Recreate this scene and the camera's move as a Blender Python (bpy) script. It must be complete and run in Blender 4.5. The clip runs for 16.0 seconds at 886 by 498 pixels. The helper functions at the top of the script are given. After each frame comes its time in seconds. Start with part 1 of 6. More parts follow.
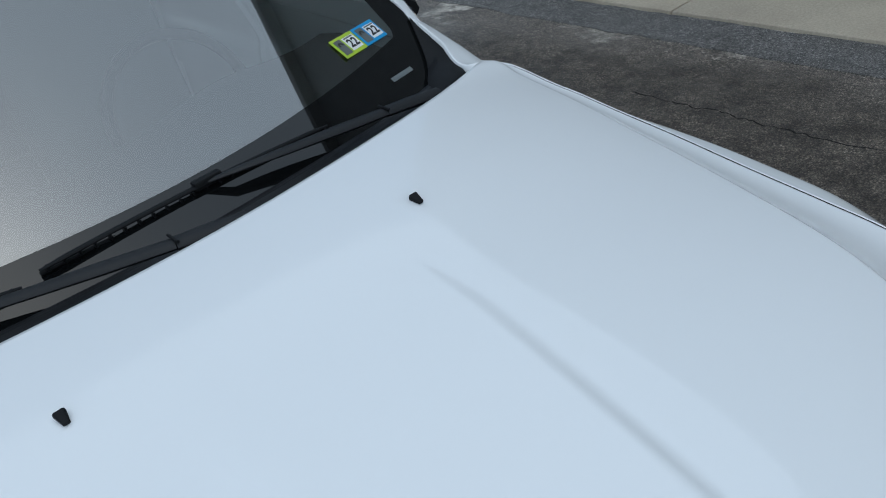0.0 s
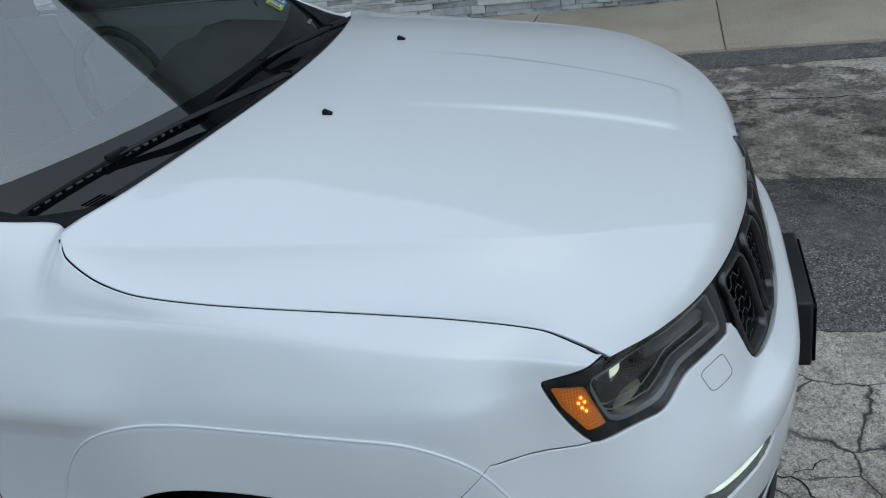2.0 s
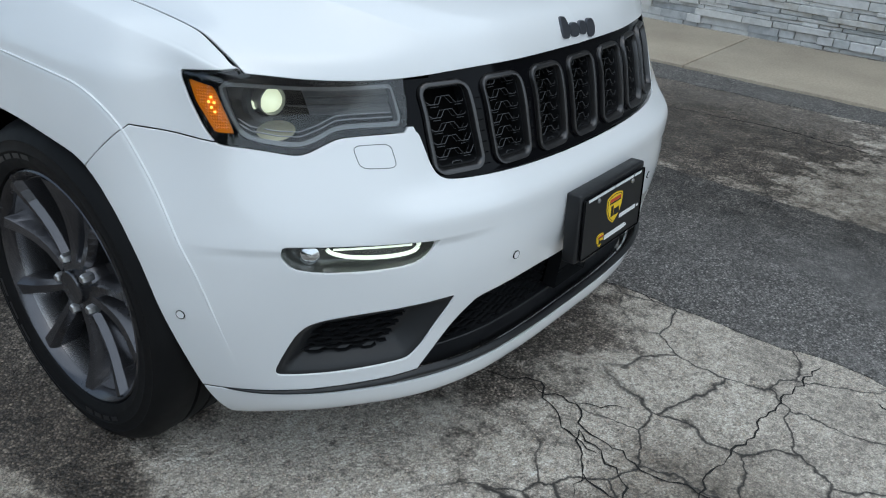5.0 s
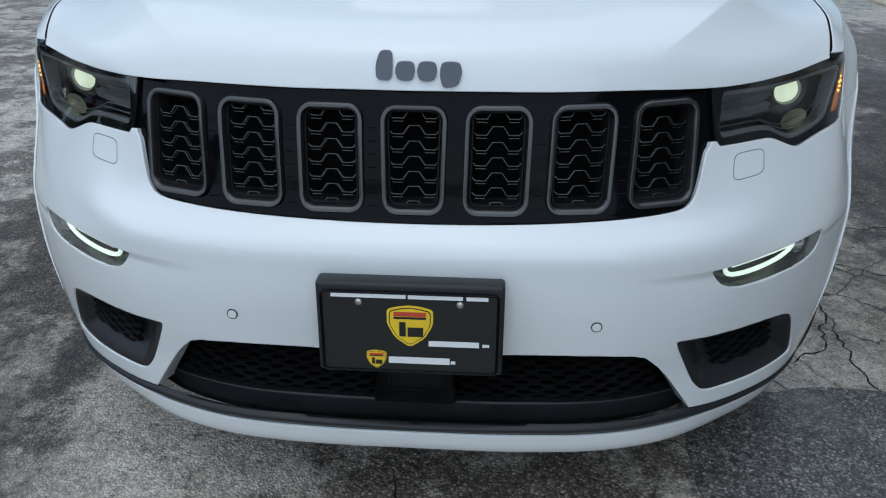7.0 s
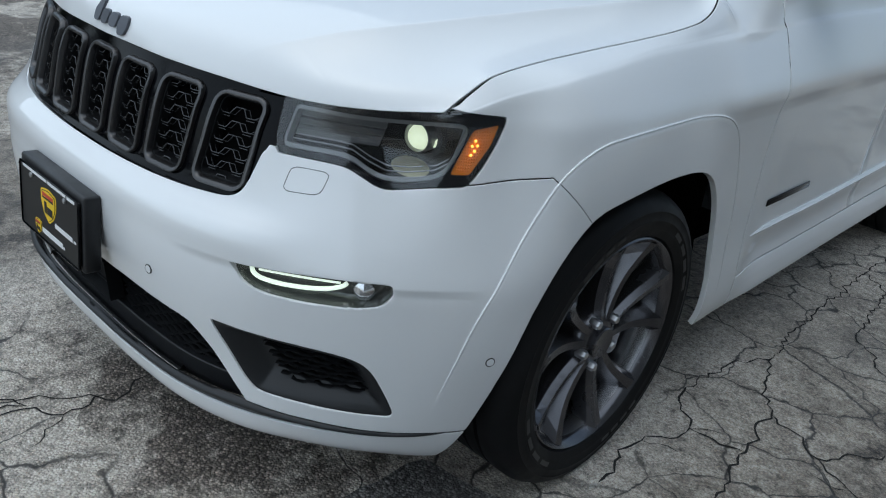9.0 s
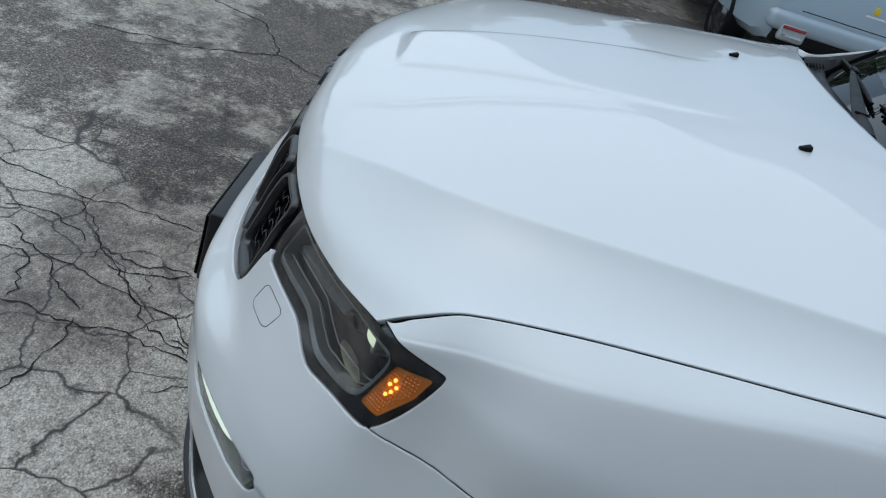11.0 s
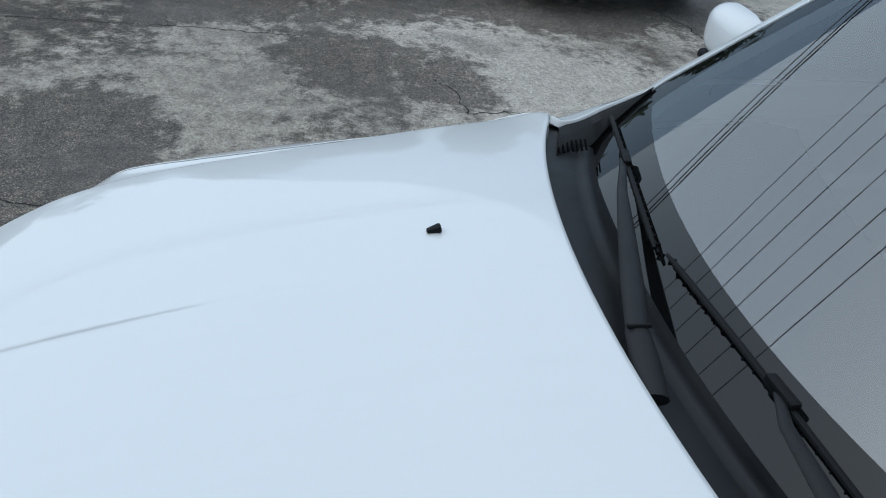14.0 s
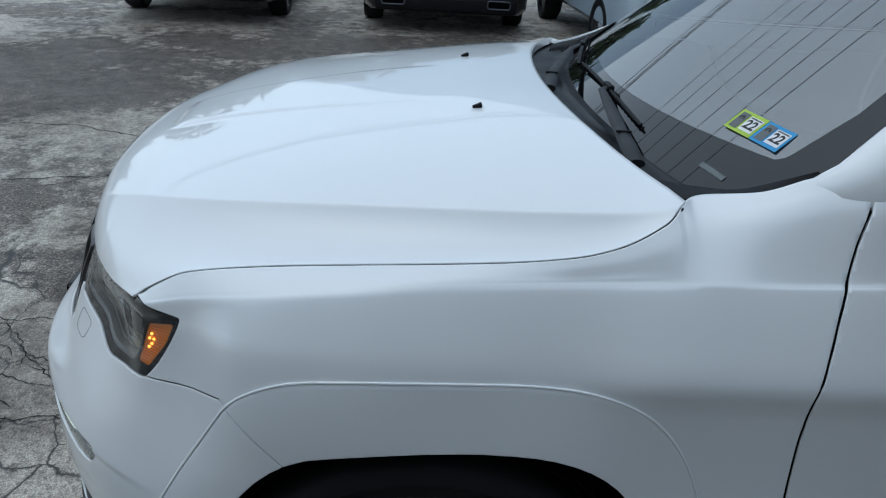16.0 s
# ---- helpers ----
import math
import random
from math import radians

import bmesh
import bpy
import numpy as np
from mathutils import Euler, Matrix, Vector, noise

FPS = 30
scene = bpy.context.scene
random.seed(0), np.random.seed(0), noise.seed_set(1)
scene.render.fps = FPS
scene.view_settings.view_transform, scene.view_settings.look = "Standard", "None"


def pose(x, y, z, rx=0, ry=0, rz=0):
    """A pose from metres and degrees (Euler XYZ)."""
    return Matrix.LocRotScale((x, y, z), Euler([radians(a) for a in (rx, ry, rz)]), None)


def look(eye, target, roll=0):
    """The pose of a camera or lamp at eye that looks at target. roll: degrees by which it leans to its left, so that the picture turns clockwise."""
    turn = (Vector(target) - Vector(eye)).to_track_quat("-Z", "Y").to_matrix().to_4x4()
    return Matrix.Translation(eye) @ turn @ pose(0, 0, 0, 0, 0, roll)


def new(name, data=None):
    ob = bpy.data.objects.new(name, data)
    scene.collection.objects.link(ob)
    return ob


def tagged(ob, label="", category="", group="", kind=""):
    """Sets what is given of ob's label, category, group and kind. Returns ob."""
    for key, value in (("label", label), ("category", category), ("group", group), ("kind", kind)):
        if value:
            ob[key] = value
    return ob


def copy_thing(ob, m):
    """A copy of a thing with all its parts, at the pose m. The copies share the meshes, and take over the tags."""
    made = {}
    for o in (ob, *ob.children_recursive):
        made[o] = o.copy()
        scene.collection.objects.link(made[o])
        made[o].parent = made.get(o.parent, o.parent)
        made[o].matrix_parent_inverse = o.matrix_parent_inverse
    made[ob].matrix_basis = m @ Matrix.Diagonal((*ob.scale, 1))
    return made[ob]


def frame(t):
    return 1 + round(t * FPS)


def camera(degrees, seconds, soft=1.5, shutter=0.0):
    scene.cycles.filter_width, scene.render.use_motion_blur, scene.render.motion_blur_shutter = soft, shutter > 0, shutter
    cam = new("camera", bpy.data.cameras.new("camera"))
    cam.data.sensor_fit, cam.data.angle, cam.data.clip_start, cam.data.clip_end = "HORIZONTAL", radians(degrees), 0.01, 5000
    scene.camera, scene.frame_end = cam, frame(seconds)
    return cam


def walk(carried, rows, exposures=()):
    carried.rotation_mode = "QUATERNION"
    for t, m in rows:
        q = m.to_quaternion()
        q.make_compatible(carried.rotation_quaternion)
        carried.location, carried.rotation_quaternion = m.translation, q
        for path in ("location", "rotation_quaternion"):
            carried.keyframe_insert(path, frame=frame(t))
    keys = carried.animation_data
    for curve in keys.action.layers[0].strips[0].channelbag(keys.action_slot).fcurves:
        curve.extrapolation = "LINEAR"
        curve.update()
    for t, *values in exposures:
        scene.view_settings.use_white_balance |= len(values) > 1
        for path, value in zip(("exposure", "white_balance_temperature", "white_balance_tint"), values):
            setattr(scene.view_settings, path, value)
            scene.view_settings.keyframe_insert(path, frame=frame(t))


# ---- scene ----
cam = camera(58.43, 16.0, soft=1.1)
PATH = [
    (0.00, -0.3504, 0.1807, 1.8385, 55.572, 8.420, -44.330),
    (0.50, -0.6092, 0.1395, 1.8624, 55.378, 12.023, -60.216),
    (1.00, -0.9897, 0.2743, 1.8795, 54.976, 11.722, -72.241),
    (1.50, -1.3820, 0.3351, 1.8459, 57.566, 9.831, -76.018),
    (2.00, -1.7877, 0.3017, 1.7711, 60.666, 8.076, -76.024),
    (2.50, -2.1430, 0.3275, 1.6478, 62.032, 6.878, -76.360),
    (3.00, -2.3444, 0.3154, 1.5986, 61.922, 4.504, -76.647),
    (3.50, -2.3636, 0.0744, 1.5045, 62.110, 1.564, -75.023),
    (4.00, -2.2347, -0.2296, 1.4754, 62.130, -1.164, -70.507),
    (4.20, -2.1568, -0.3137, 1.4639, 62.046, -1.849, -67.809),
    (5.25, -1.4994, -0.9077, 1.3809, 62.804, -3.196, -44.496),
    (6.30, -0.5106, -1.2080, 1.3362, 64.073, -1.301, -13.598),
    (6.50, -0.3012, -1.2533, 1.3546, 63.694, -0.812, -8.028),
    (7.00, 0.1379, -1.2046, 1.3466, 63.559, -0.149, 3.772),
    (7.50, 0.5745, -1.1889, 1.3526, 64.169, -0.076, 13.485),
    (8.00, 0.9983, -1.1548, 1.3831, 64.321, -1.055, 22.138),
    (8.50, 1.4064, -0.9166, 1.3771, 64.446, -3.210, 32.396),
    (8.70, 1.5431, -0.8224, 1.3758, 64.581, -4.376, 36.302),
    (9.75, 1.9795, -0.0888, 1.4449, 62.685, -14.085, 69.403),
    (10.80, 1.6971, 0.3763, 1.5794, 59.025, -17.461, 93.873),
    (11.00, 1.6074, 0.3849, 1.6010, 58.387, -16.353, 95.792),
    (11.50, 1.2835, 0.3507, 1.6593, 58.062, -13.582, 95.466),
    (12.00, 0.9654, 0.3801, 1.7085, 57.380, -10.993, 94.840),
    (12.50, 0.6571, 0.4521, 1.7761, 56.678, -9.057, 92.302),
    (13.00, 0.5163, 0.5651, 1.8055, 56.430, -7.834, 87.619),
    (13.50, 0.5252, 0.7456, 1.8172, 56.865, -6.973, 82.366),
    (14.00, 0.6916, 0.7956, 1.8253, 57.740, -5.634, 79.919),
    (14.50, 1.0006, 0.8263, 1.8357, 58.865, -4.551, 80.437),
    (15.00, 1.3288, 0.8998, 1.8314, 60.322, -3.133, 82.577),
    (15.50, 1.6450, 0.9325, 1.7923, 62.482, -2.791, 85.892),
    (16.00, 2.0245, 0.8682, 1.6863, 64.989, -3.333, 88.595),
]
walk(cam, [(r[0], pose(*r[1:])) for r in PATH], [(0, 0.19, 5690, 1), (1.2, 0.18, 5690, 1), (2.0, 0.13, 5720, 1), (2.7, 0.22, 5780, 1), (3.4, 0.42, 5850, 2), (4.2, 0.56, 5960, 2), (7.0, 0.42, 5690, 2), (8.7, 0.52, 5800, 2), (11, 0.28, 5760, 1), (12.5, 0.28, 5800, 1), (14.2, 0.30, 5720, 1), (15.3, 0.14, 5590, 1), (16, 0.28, 5610, 1)])

# ---------- sky and light ----------
world = bpy.data.worlds.new("overcast_sky")
scene.world = world
world.use_nodes = True
wn = world.node_tree
sky = wn.nodes.new("ShaderNodeTexSky")
sky.sky_type = "NISHITA"
sky.sun_disc = False
sky.sun_elevation = radians(72)
sky.sun_rotation = radians(200)
sky.air_density, sky.dust_density, sky.ozone_density = 1.0, 3.0, 1.0
cloud = wn.nodes.new("ShaderNodeMix")
cloud.data_type = "RGBA"
cloud.inputs[0].default_value = 0.5
cloud.inputs[7].default_value = (4.6, 5.3, 6.2, 1)
wn.links.new(sky.outputs[0], cloud.inputs[6])
wn.links.new(cloud.outputs[2], wn.nodes["Background"].inputs[0])
wn.nodes["Background"].inputs[1].default_value = 0.082

sun_data = bpy.data.lights.new("sun", "SUN")
sun_data.energy, sun_data.angle, sun_data.color = 1.25, radians(148), (1.0, 0.985, 0.96)
sun = new("sun", sun_data)
sun.matrix_world = look((0, 0, 30), (1.0, 19.0, 0), 0)


# ---------- materials ----------
def material(name, base, rough=0.5, metal=0.0, **more):
    m = bpy.data.materials.new(name)
    m.use_nodes = True
    b = m.node_tree.nodes["Principled BSDF"]
    b.inputs["Base Color"].default_value = (*base, 1)
    b.inputs["Roughness"].default_value = rough
    b.inputs["Metallic"].default_value = metal
    for key, value in more.items():
        b.inputs[key.replace("_", " ")].default_value = value
    return m


def node(m, kind, **props):
    n = m.node_tree.nodes.new(kind)
    for key, value in props.items():
        if key in n.inputs:
            n.inputs[key].default_value = value
    return n


def wire(m, a, b):
    m.node_tree.links.new(a, b)


def noise_tex(m, scale, detail=4.0, rough=0.55, distortion=0.0, vector=None):
    n = m.node_tree.nodes.new("ShaderNodeTexNoise")
    n.inputs["Scale"].default_value, n.inputs["Detail"].default_value = scale, detail
    n.inputs["Roughness"].default_value, n.inputs["Distortion"].default_value = rough, distortion
    if vector is None:
        vector = m.node_tree.nodes.new("ShaderNodeTexCoord").outputs["Object"]
    wire(m, vector, n.inputs["Vector"])
    return n.outputs["Fac"]


def ramp(m, fac, stops):
    r = m.node_tree.nodes.new("ShaderNodeValToRGB")
    e = r.color_ramp.elements
    while len(e) < len(stops):
        e.new(0.5)
    for slot, (at, c) in zip(e, stops):
        slot.position = at
        slot.color = (c, c, c, 1) if isinstance(c, (int, float)) else (*c, 1)
    wire(m, fac, r.inputs[0])
    return r.outputs[0]


def mix(m, fac, a, b, mode="MIX"):
    n = m.node_tree.nodes.new("ShaderNodeMix")
    n.data_type, n.blend_type = "RGBA", mode
    for value, slot in ((fac, 0), (a, 6), (b, 7)):
        if isinstance(value, (int, float)):
            n.inputs[slot].default_value = value
        elif isinstance(value, tuple):
            n.inputs[slot].default_value = (*value, 1)
        else:
            wire(m, value, n.inputs[slot])
    return n.outputs[2]


def bump(m, height, strength, distance):
    n = m.node_tree.nodes.new("ShaderNodeBump")
    n.inputs["Strength"].default_value, n.inputs["Distance"].default_value = strength, distance
    wire(m, height, n.inputs["Height"])
    wire(m, n.outputs[0], m.node_tree.nodes["Principled BSDF"].inputs["Normal"])
    return n


def socket(m, name):
    return m.node_tree.nodes["Principled BSDF"].inputs[name]


def paint(name, base, coat=1.0):
    m = material(name, base, 0.35, 0.0, Coat_Weight=coat, Coat_Roughness=0.03)
    dust = noise_tex(m, 2.2, 6, 0.6)
    wire(m, ramp(m, dust, ((0.3, 0.30), (0.75, 0.45))), socket(m, "Roughness"))
    fine = noise_tex(m, 160, 2, 0.5)
    bump(m, fine, 0.012, 0.001)
    return m


white_paint = paint("white_paint", (0.80, 0.81, 0.82))
dark_paint = paint("dark_paint", (0.015, 0.016, 0.018))
silver_paint = paint("silver_paint", (0.42, 0.45, 0.48))


def plastic(name, base, rough, grain):
    m = material(name, base, rough)
    n = noise_tex(m, grain, 3, 0.6)
    bump(m, n, 0.12, 0.0006)
    wear = noise_tex(m, 9, 5, 0.6)
    wire(m, ramp(m, wear, ((0.35, rough - 0.08), (0.7, rough + 0.1))), socket(m, "Roughness"))
    wire(m, mix(m, ramp(m, wear, ((0.4, 0.0), (0.8, 0.5))), base, tuple(c * 1.5 + 0.004 for c in base)), socket(m, "Base Color"))
    return m


black_plastic = plastic("black_plastic", (0.006, 0.0062, 0.007), 0.55, 900)
socket(black_plastic, "Specular IOR Level").default_value = 0.18
trim_plastic = plastic("trim_plastic", (0.012, 0.0125, 0.014), 0.42, 900)
socket(trim_plastic, "Specular IOR Level").default_value = 0.45
cowl_plastic = plastic("cowl_plastic", (0.011, 0.0115, 0.013), 0.5, 700)
socket(cowl_plastic, "Specular IOR Level").default_value = 0.3
gloss_black = material("gloss_black", (0.0024, 0.0024, 0.0034), 0.08, Specular_IOR_Level=0.12)
# near-black that puts the shade of hollows, gaps and undersides into the colour
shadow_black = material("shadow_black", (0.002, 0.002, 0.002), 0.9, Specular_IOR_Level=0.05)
ring_metal = material("ring_metal", (0.085, 0.083, 0.084), 0.28, 0.85)
mesh_plastic = material("mesh_plastic", (0.050, 0.050, 0.052), 0.25, 0.4)
lamp_grey = material("lamp_grey", (0.20, 0.205, 0.21), 0.28, 0.6)
lamp_lens = material("lamp_lens", (0.74, 0.75, 0.76), 0.0, 0.0, Transmission_Weight=1.0, IOR=1.02, Coat_Weight=1.0, Coat_IOR=1.65, Coat_Roughness=0.0)
# silver reflector with the projector's yellowish light put into its colour
lamplit_reflector = material("lamplit_reflector", (0.62, 0.58, 0.38), 0.28, 0.9)
lamp_smoke = material("lamp_smoke", (0.045, 0.047, 0.050), 0.25)
lamp_step = material("lamp_step", (0.13, 0.135, 0.14), 0.35, 0.3)
badge_metal = material("badge_metal", (0.10, 0.105, 0.12), 0.32, 0.7)
rim_metal = plastic("rim_metal", (0.112, 0.110, 0.118), 0.22, 500)
barrel_metal = material("barrel_metal", (0.36, 0.36, 0.37), 0.22, 0.95)
socket(rim_metal, "Metallic").default_value = 0.85
steel_dim = material("steel_dim", (0.30, 0.30, 0.31), 0.30, 1.0)
steel = material("steel", (0.55, 0.55, 0.56), 0.3, 1.0)
disc_metal = material("disc_metal", (0.22, 0.21, 0.20), 0.45, 0.9)
chrome = material("chrome", (0.75, 0.76, 0.78), 0.08, 1.0)
rubber = plastic("rubber", (0.0065, 0.0065, 0.007), 0.55, 300)
tyre_gloss = material("tyre_gloss", (0.012, 0.012, 0.0125), 0.38)
socket(rubber, "Specular IOR Level").default_value = 0.16
glass = material("glass", (1, 1, 1), 0.0, 0.0, Transmission_Weight=1.0, IOR=1.02, Coat_Weight=1.0, Coat_IOR=1.5, Coat_Roughness=0.0)
windscreen_glass = material("windscreen_glass", (0.42, 0.51, 0.50), 0.0, 0.0, Transmission_Weight=1.0, IOR=1.02, Coat_Weight=1.0, Coat_IOR=2.75, Coat_Roughness=0.0)
border_glass = material("border_glass", (0.006, 0.0065, 0.007), 0.02, 0.0, IOR=1.5)
lamp_silver = material("lamp_silver", (0.10, 0.105, 0.10), 0.22, 0.6)
dark_glass = material("dark_glass", (0.02, 0.024, 0.026), 0.03, 0.0, Specular_IOR_Level=0.8)
amber = material("amber", (0.90, 0.24, 0.004), 0.22, 0.0, Coat_Weight=1.0, Coat_Roughness=0.05)
cabin_black = material("cabin_black", (0.008, 0.0085, 0.009), 0.7)
cabin_grey = material("cabin_grey", (0.10, 0.115, 0.115), 0.8)
white_print = material("white_print", (0.82, 0.82, 0.82), 0.5)
yellow_print = material("yellow_print", (0.85, 0.58, 0.02), 0.45)
red_print = material("red_print", (0.55, 0.06, 0.03), 0.45)
black_print = material("black_print", (0.01, 0.01, 0.01), 0.4)
green_print = material("green_print", (0.42, 0.58, 0.04), 0.4)
blue_print = material("blue_print", (0.03, 0.28, 0.58), 0.4)
pale_print = material("pale_print", (0.30, 0.33, 0.33), 0.4)
grey_print = material("grey_print", (0.12, 0.13, 0.13), 0.5)


def glow(name, color, strength):
    m = material(name, color, 0.3)
    socket(m, "Emission Color").default_value = (*color, 1)
    socket(m, "Emission Strength").default_value = strength
    return m


led_glow = glow("led_glow", (0.90, 0.96, 0.78), 0.48)
marker_glow = glow("marker_glow", (1.0, 0.50, 0.06), 1.8)
xenon_glow = glow("xenon_glow", (0.84, 0.87, 0.60), 0.62)


# ---------- mesh helpers ----------
def link_mesh(name, verts, faces, mat, parent=None, smooth=True, label=""):
    me = bpy.data.meshes.new(name)
    me.from_pydata([tuple(map(float, v)) for v in verts], [], [tuple(map(int, f)) for f in faces])
    me.materials.append(mat)
    if smooth:
        me.shade_smooth()
    ob = new(name, me)
    ob.parent = parent
    if label:
        ob["label"] = label
    return ob


def part(name, bm, mat, parent=None, label="", smooth=True):
    me = bpy.data.meshes.new(name)
    bmesh.ops.recalc_face_normals(bm, faces=bm.faces)
    bm.to_mesh(me)
    bm.free()
    me.materials.append(mat)
    if smooth:
        me.shade_smooth()
        me.set_sharp_from_angle(angle=radians(38))
    ob = new(name, me)
    ob.parent = parent
    if label:
        ob["label"] = label
    return ob


def empty(name, label, category, place=(0, 0, 0), group="", kind=""):
    ob = new(name)
    ob.location = place
    ob.empty_display_size = 0.1
    return tagged(ob, label, category, group, kind)


def grid_faces(n, m, flip=False):
    i, j = np.meshgrid(np.arange(n - 1), np.arange(m - 1), indexing="ij")
    a = (i * m + j).ravel()
    f = np.stack([a, a + m, a + m + 1, a + 1], 1)
    return f[:, ::-1] if flip else f


def clip(verts, faces, g):
    """Keeps what of a mesh lies where g(points) > 0, cutting faces along the edge of that region."""
    verts = np.asarray(verts, float)
    val = g(verts)
    quads = np.array([f for f in faces if len(f) == 4], int).reshape(-1, 4)
    low, high = val[quads].min(1), val[quads].max(1)
    out, extra, cut = quads[low > 0].tolist(), [], {}
    n = len(verts)
    for f in quads[(low <= 0) & (high > 0)].tolist() + [f for f in faces if len(f) != 4]:
        v = [val[k] for k in f]
        if min(v) > 0:
            out.append(tuple(f))
            continue
        if max(v) <= 0:
            continue
        poly = []
        for q in range(len(f)):
            a, b = f[q], f[(q + 1) % len(f)]
            if val[a] > 0:
                poly.append(a)
            if (val[a] > 0) != (val[b] > 0):
                key = (min(a, b), max(a, b))
                if key not in cut:
                    s = val[key[0]] / (val[key[0]] - val[key[1]])
                    cut[key] = n + len(extra)
                    extra.append(verts[key[0]] + s * (verts[key[1]] - verts[key[0]]))
                poly.append(cut[key])
        if len(poly) > 2:
            out.append(tuple(poly))
    if extra:
        verts = np.vstack([verts, extra])
    used = np.array(sorted({k for f in out for k in f}), int)
    where = np.zeros(len(verts), int)
    where[used] = np.arange(len(used))
    where = where.tolist()
    return verts[used], [tuple(where[k] for k in f) for f in out]


def normals_of(verts, faces):
    nrm = np.zeros_like(verts)
    for size in {len(f) for f in faces}:
        q = np.array([f for f in faces if len(f) == size], int)
        p = verts[q]
        c = np.cross(p[:, 1] - p[:, 0], p[:, 2] - p[:, 0])
        if size > 3:
            c = c + np.cross(p[:, 2] - p[:, 0], p[:, 3] - p[:, 0])
        for k in range(size):
            np.add.at(nrm, q[:, k], c)
    return nrm / np.maximum(np.linalg.norm(nrm, axis=1, keepdims=True), 1e-12)


def flange(verts, faces, depth=0.012, rounding=0.0025):
    """Gives a sheet a rounded, turned-in rim along all its open edges, so that panels show their thickness."""
    nrm = normals_of(verts, faces)
    count = {}
    for f in faces:
        for q in range(len(f)):
            a, b = f[q], f[(q + 1) % len(f)]
            key = (min(a, b), max(a, b))
            count[key] = None if key in count else (a, b)
    rim = [e for e in count.values() if e is not None]
    ids = sorted({k for e in rim for k in e})
    outw = {k: np.zeros(3) for k in ids}
    for a, b in rim:
        d = np.cross(verts[b] - verts[a], (nrm[a] + nrm[b]) / 2)
        d = d / max(np.linalg.norm(d), 1e-12)
        outw[a] += d
        outw[b] += d
    # even out the rim, whose cut slivers give uneven normals
    nrm = nrm.copy()
    link = {k: [] for k in ids}
    for a, b in rim:
        link[a].append(b)
        link[b].append(a)
    for _ in range(6):
        soft_n = {k: nrm[k] + sum(nrm[q] for q in link[k]) for k in ids}
        soft_o = {k: outw[k] + sum(outw[q] for q in link[k]) for k in ids}
        for k in ids:
            nrm[k] = soft_n[k] / max(np.linalg.norm(soft_n[k]), 1e-12)
            outw[k] = soft_o[k] / max(np.linalg.norm(soft_o[k]), 1e-12)
    verts = np.asarray(verts, float)
    new_v, at = [], {}
    base = len(verts)
    for k in ids:
        o = outw[k] / max(np.linalg.norm(outw[k]), 1e-12)
        at[k] = base + len(new_v)
        new_v.append(verts[k] - nrm[k] * rounding + o * rounding * 0.12)
        new_v.append(verts[k] - nrm[k] * depth + o * rounding * 0.12)
    faces = list(faces)
    for a, b in rim:
        faces.append((b, a, at[a], at[b]))
        faces.append((at[b], at[a], at[a] + 1, at[b] + 1))
    return np.vstack([verts, new_v]), faces


def smooth_outline(points, rounds=2, ratio=0.25):
    p = np.asarray(points, float)
    for _ in range(rounds):
        q = np.roll(p, -1, 0)
        p = np.stack([p * (1 - ratio) + q * ratio, p * ratio + q * (1 - ratio)], 1).reshape(-1, 2)
    return p


def inside(px, py, outline):
    """Signed distance to a closed outline, positive inside."""
    d = np.full(len(px), 1e9)
    odd = np.zeros(len(px), bool)
    for (ax, ay), (bx, by) in zip(outline, np.roll(outline, -1, 0)):
        ex, ey = bx - ax, by - ay
        t = np.clip(((px - ax) * ex + (py - ay) * ey) / max(ex * ex + ey * ey, 1e-12), 0, 1)
        d = np.minimum(d, np.hypot(px - ax - t * ex, py - ay - t * ey))
        cross = (ay > py) != (by > py)
        odd ^= cross & (px < ex * (py - ay) / (ey if abs(ey) > 1e-12 else 1e-12) + ax)
    return np.where(odd, d, -d)


def tube_bm(path, radius, closed=False, sides=8, squash=1.0):
    """A tube along a path, as a bmesh."""
    bm = bmesh.new()
    path = [Vector(p) for p in path]
    n = len(path)
    radius = [radius] * n if isinstance(radius, (int, float)) else radius
    rings = []
    up = Vector((0, 0, 1))
    for i, p in enumerate(path):
        a = path[i - 1] if (i or closed) else p
        b = path[(i + 1) % n] if (i < n - 1 or closed) else p
        t = (b - a).normalized()
        ref = up if abs(t.dot(up)) < 0.95 else Vector((1, 0, 0))
        s = t.cross(ref).normalized()
        w = s.cross(t).normalized()
        rings.append([bm.verts.new(p + radius[i] * (math.cos(k * 2 * math.pi / sides) * s + squash * math.sin(k * 2 * math.pi / sides) * w)) for k in range(sides)])
    for i in range(n if closed else n - 1):
        r, q = rings[i], rings[(i + 1) % n]
        for k in range(sides):
            bm.faces.new((r[k], r[(k + 1) % sides], q[(k + 1) % sides], q[k]))
    if not closed:
        bm.faces.new(rings[0][::-1])
        bm.faces.new(rings[-1])
    return bm


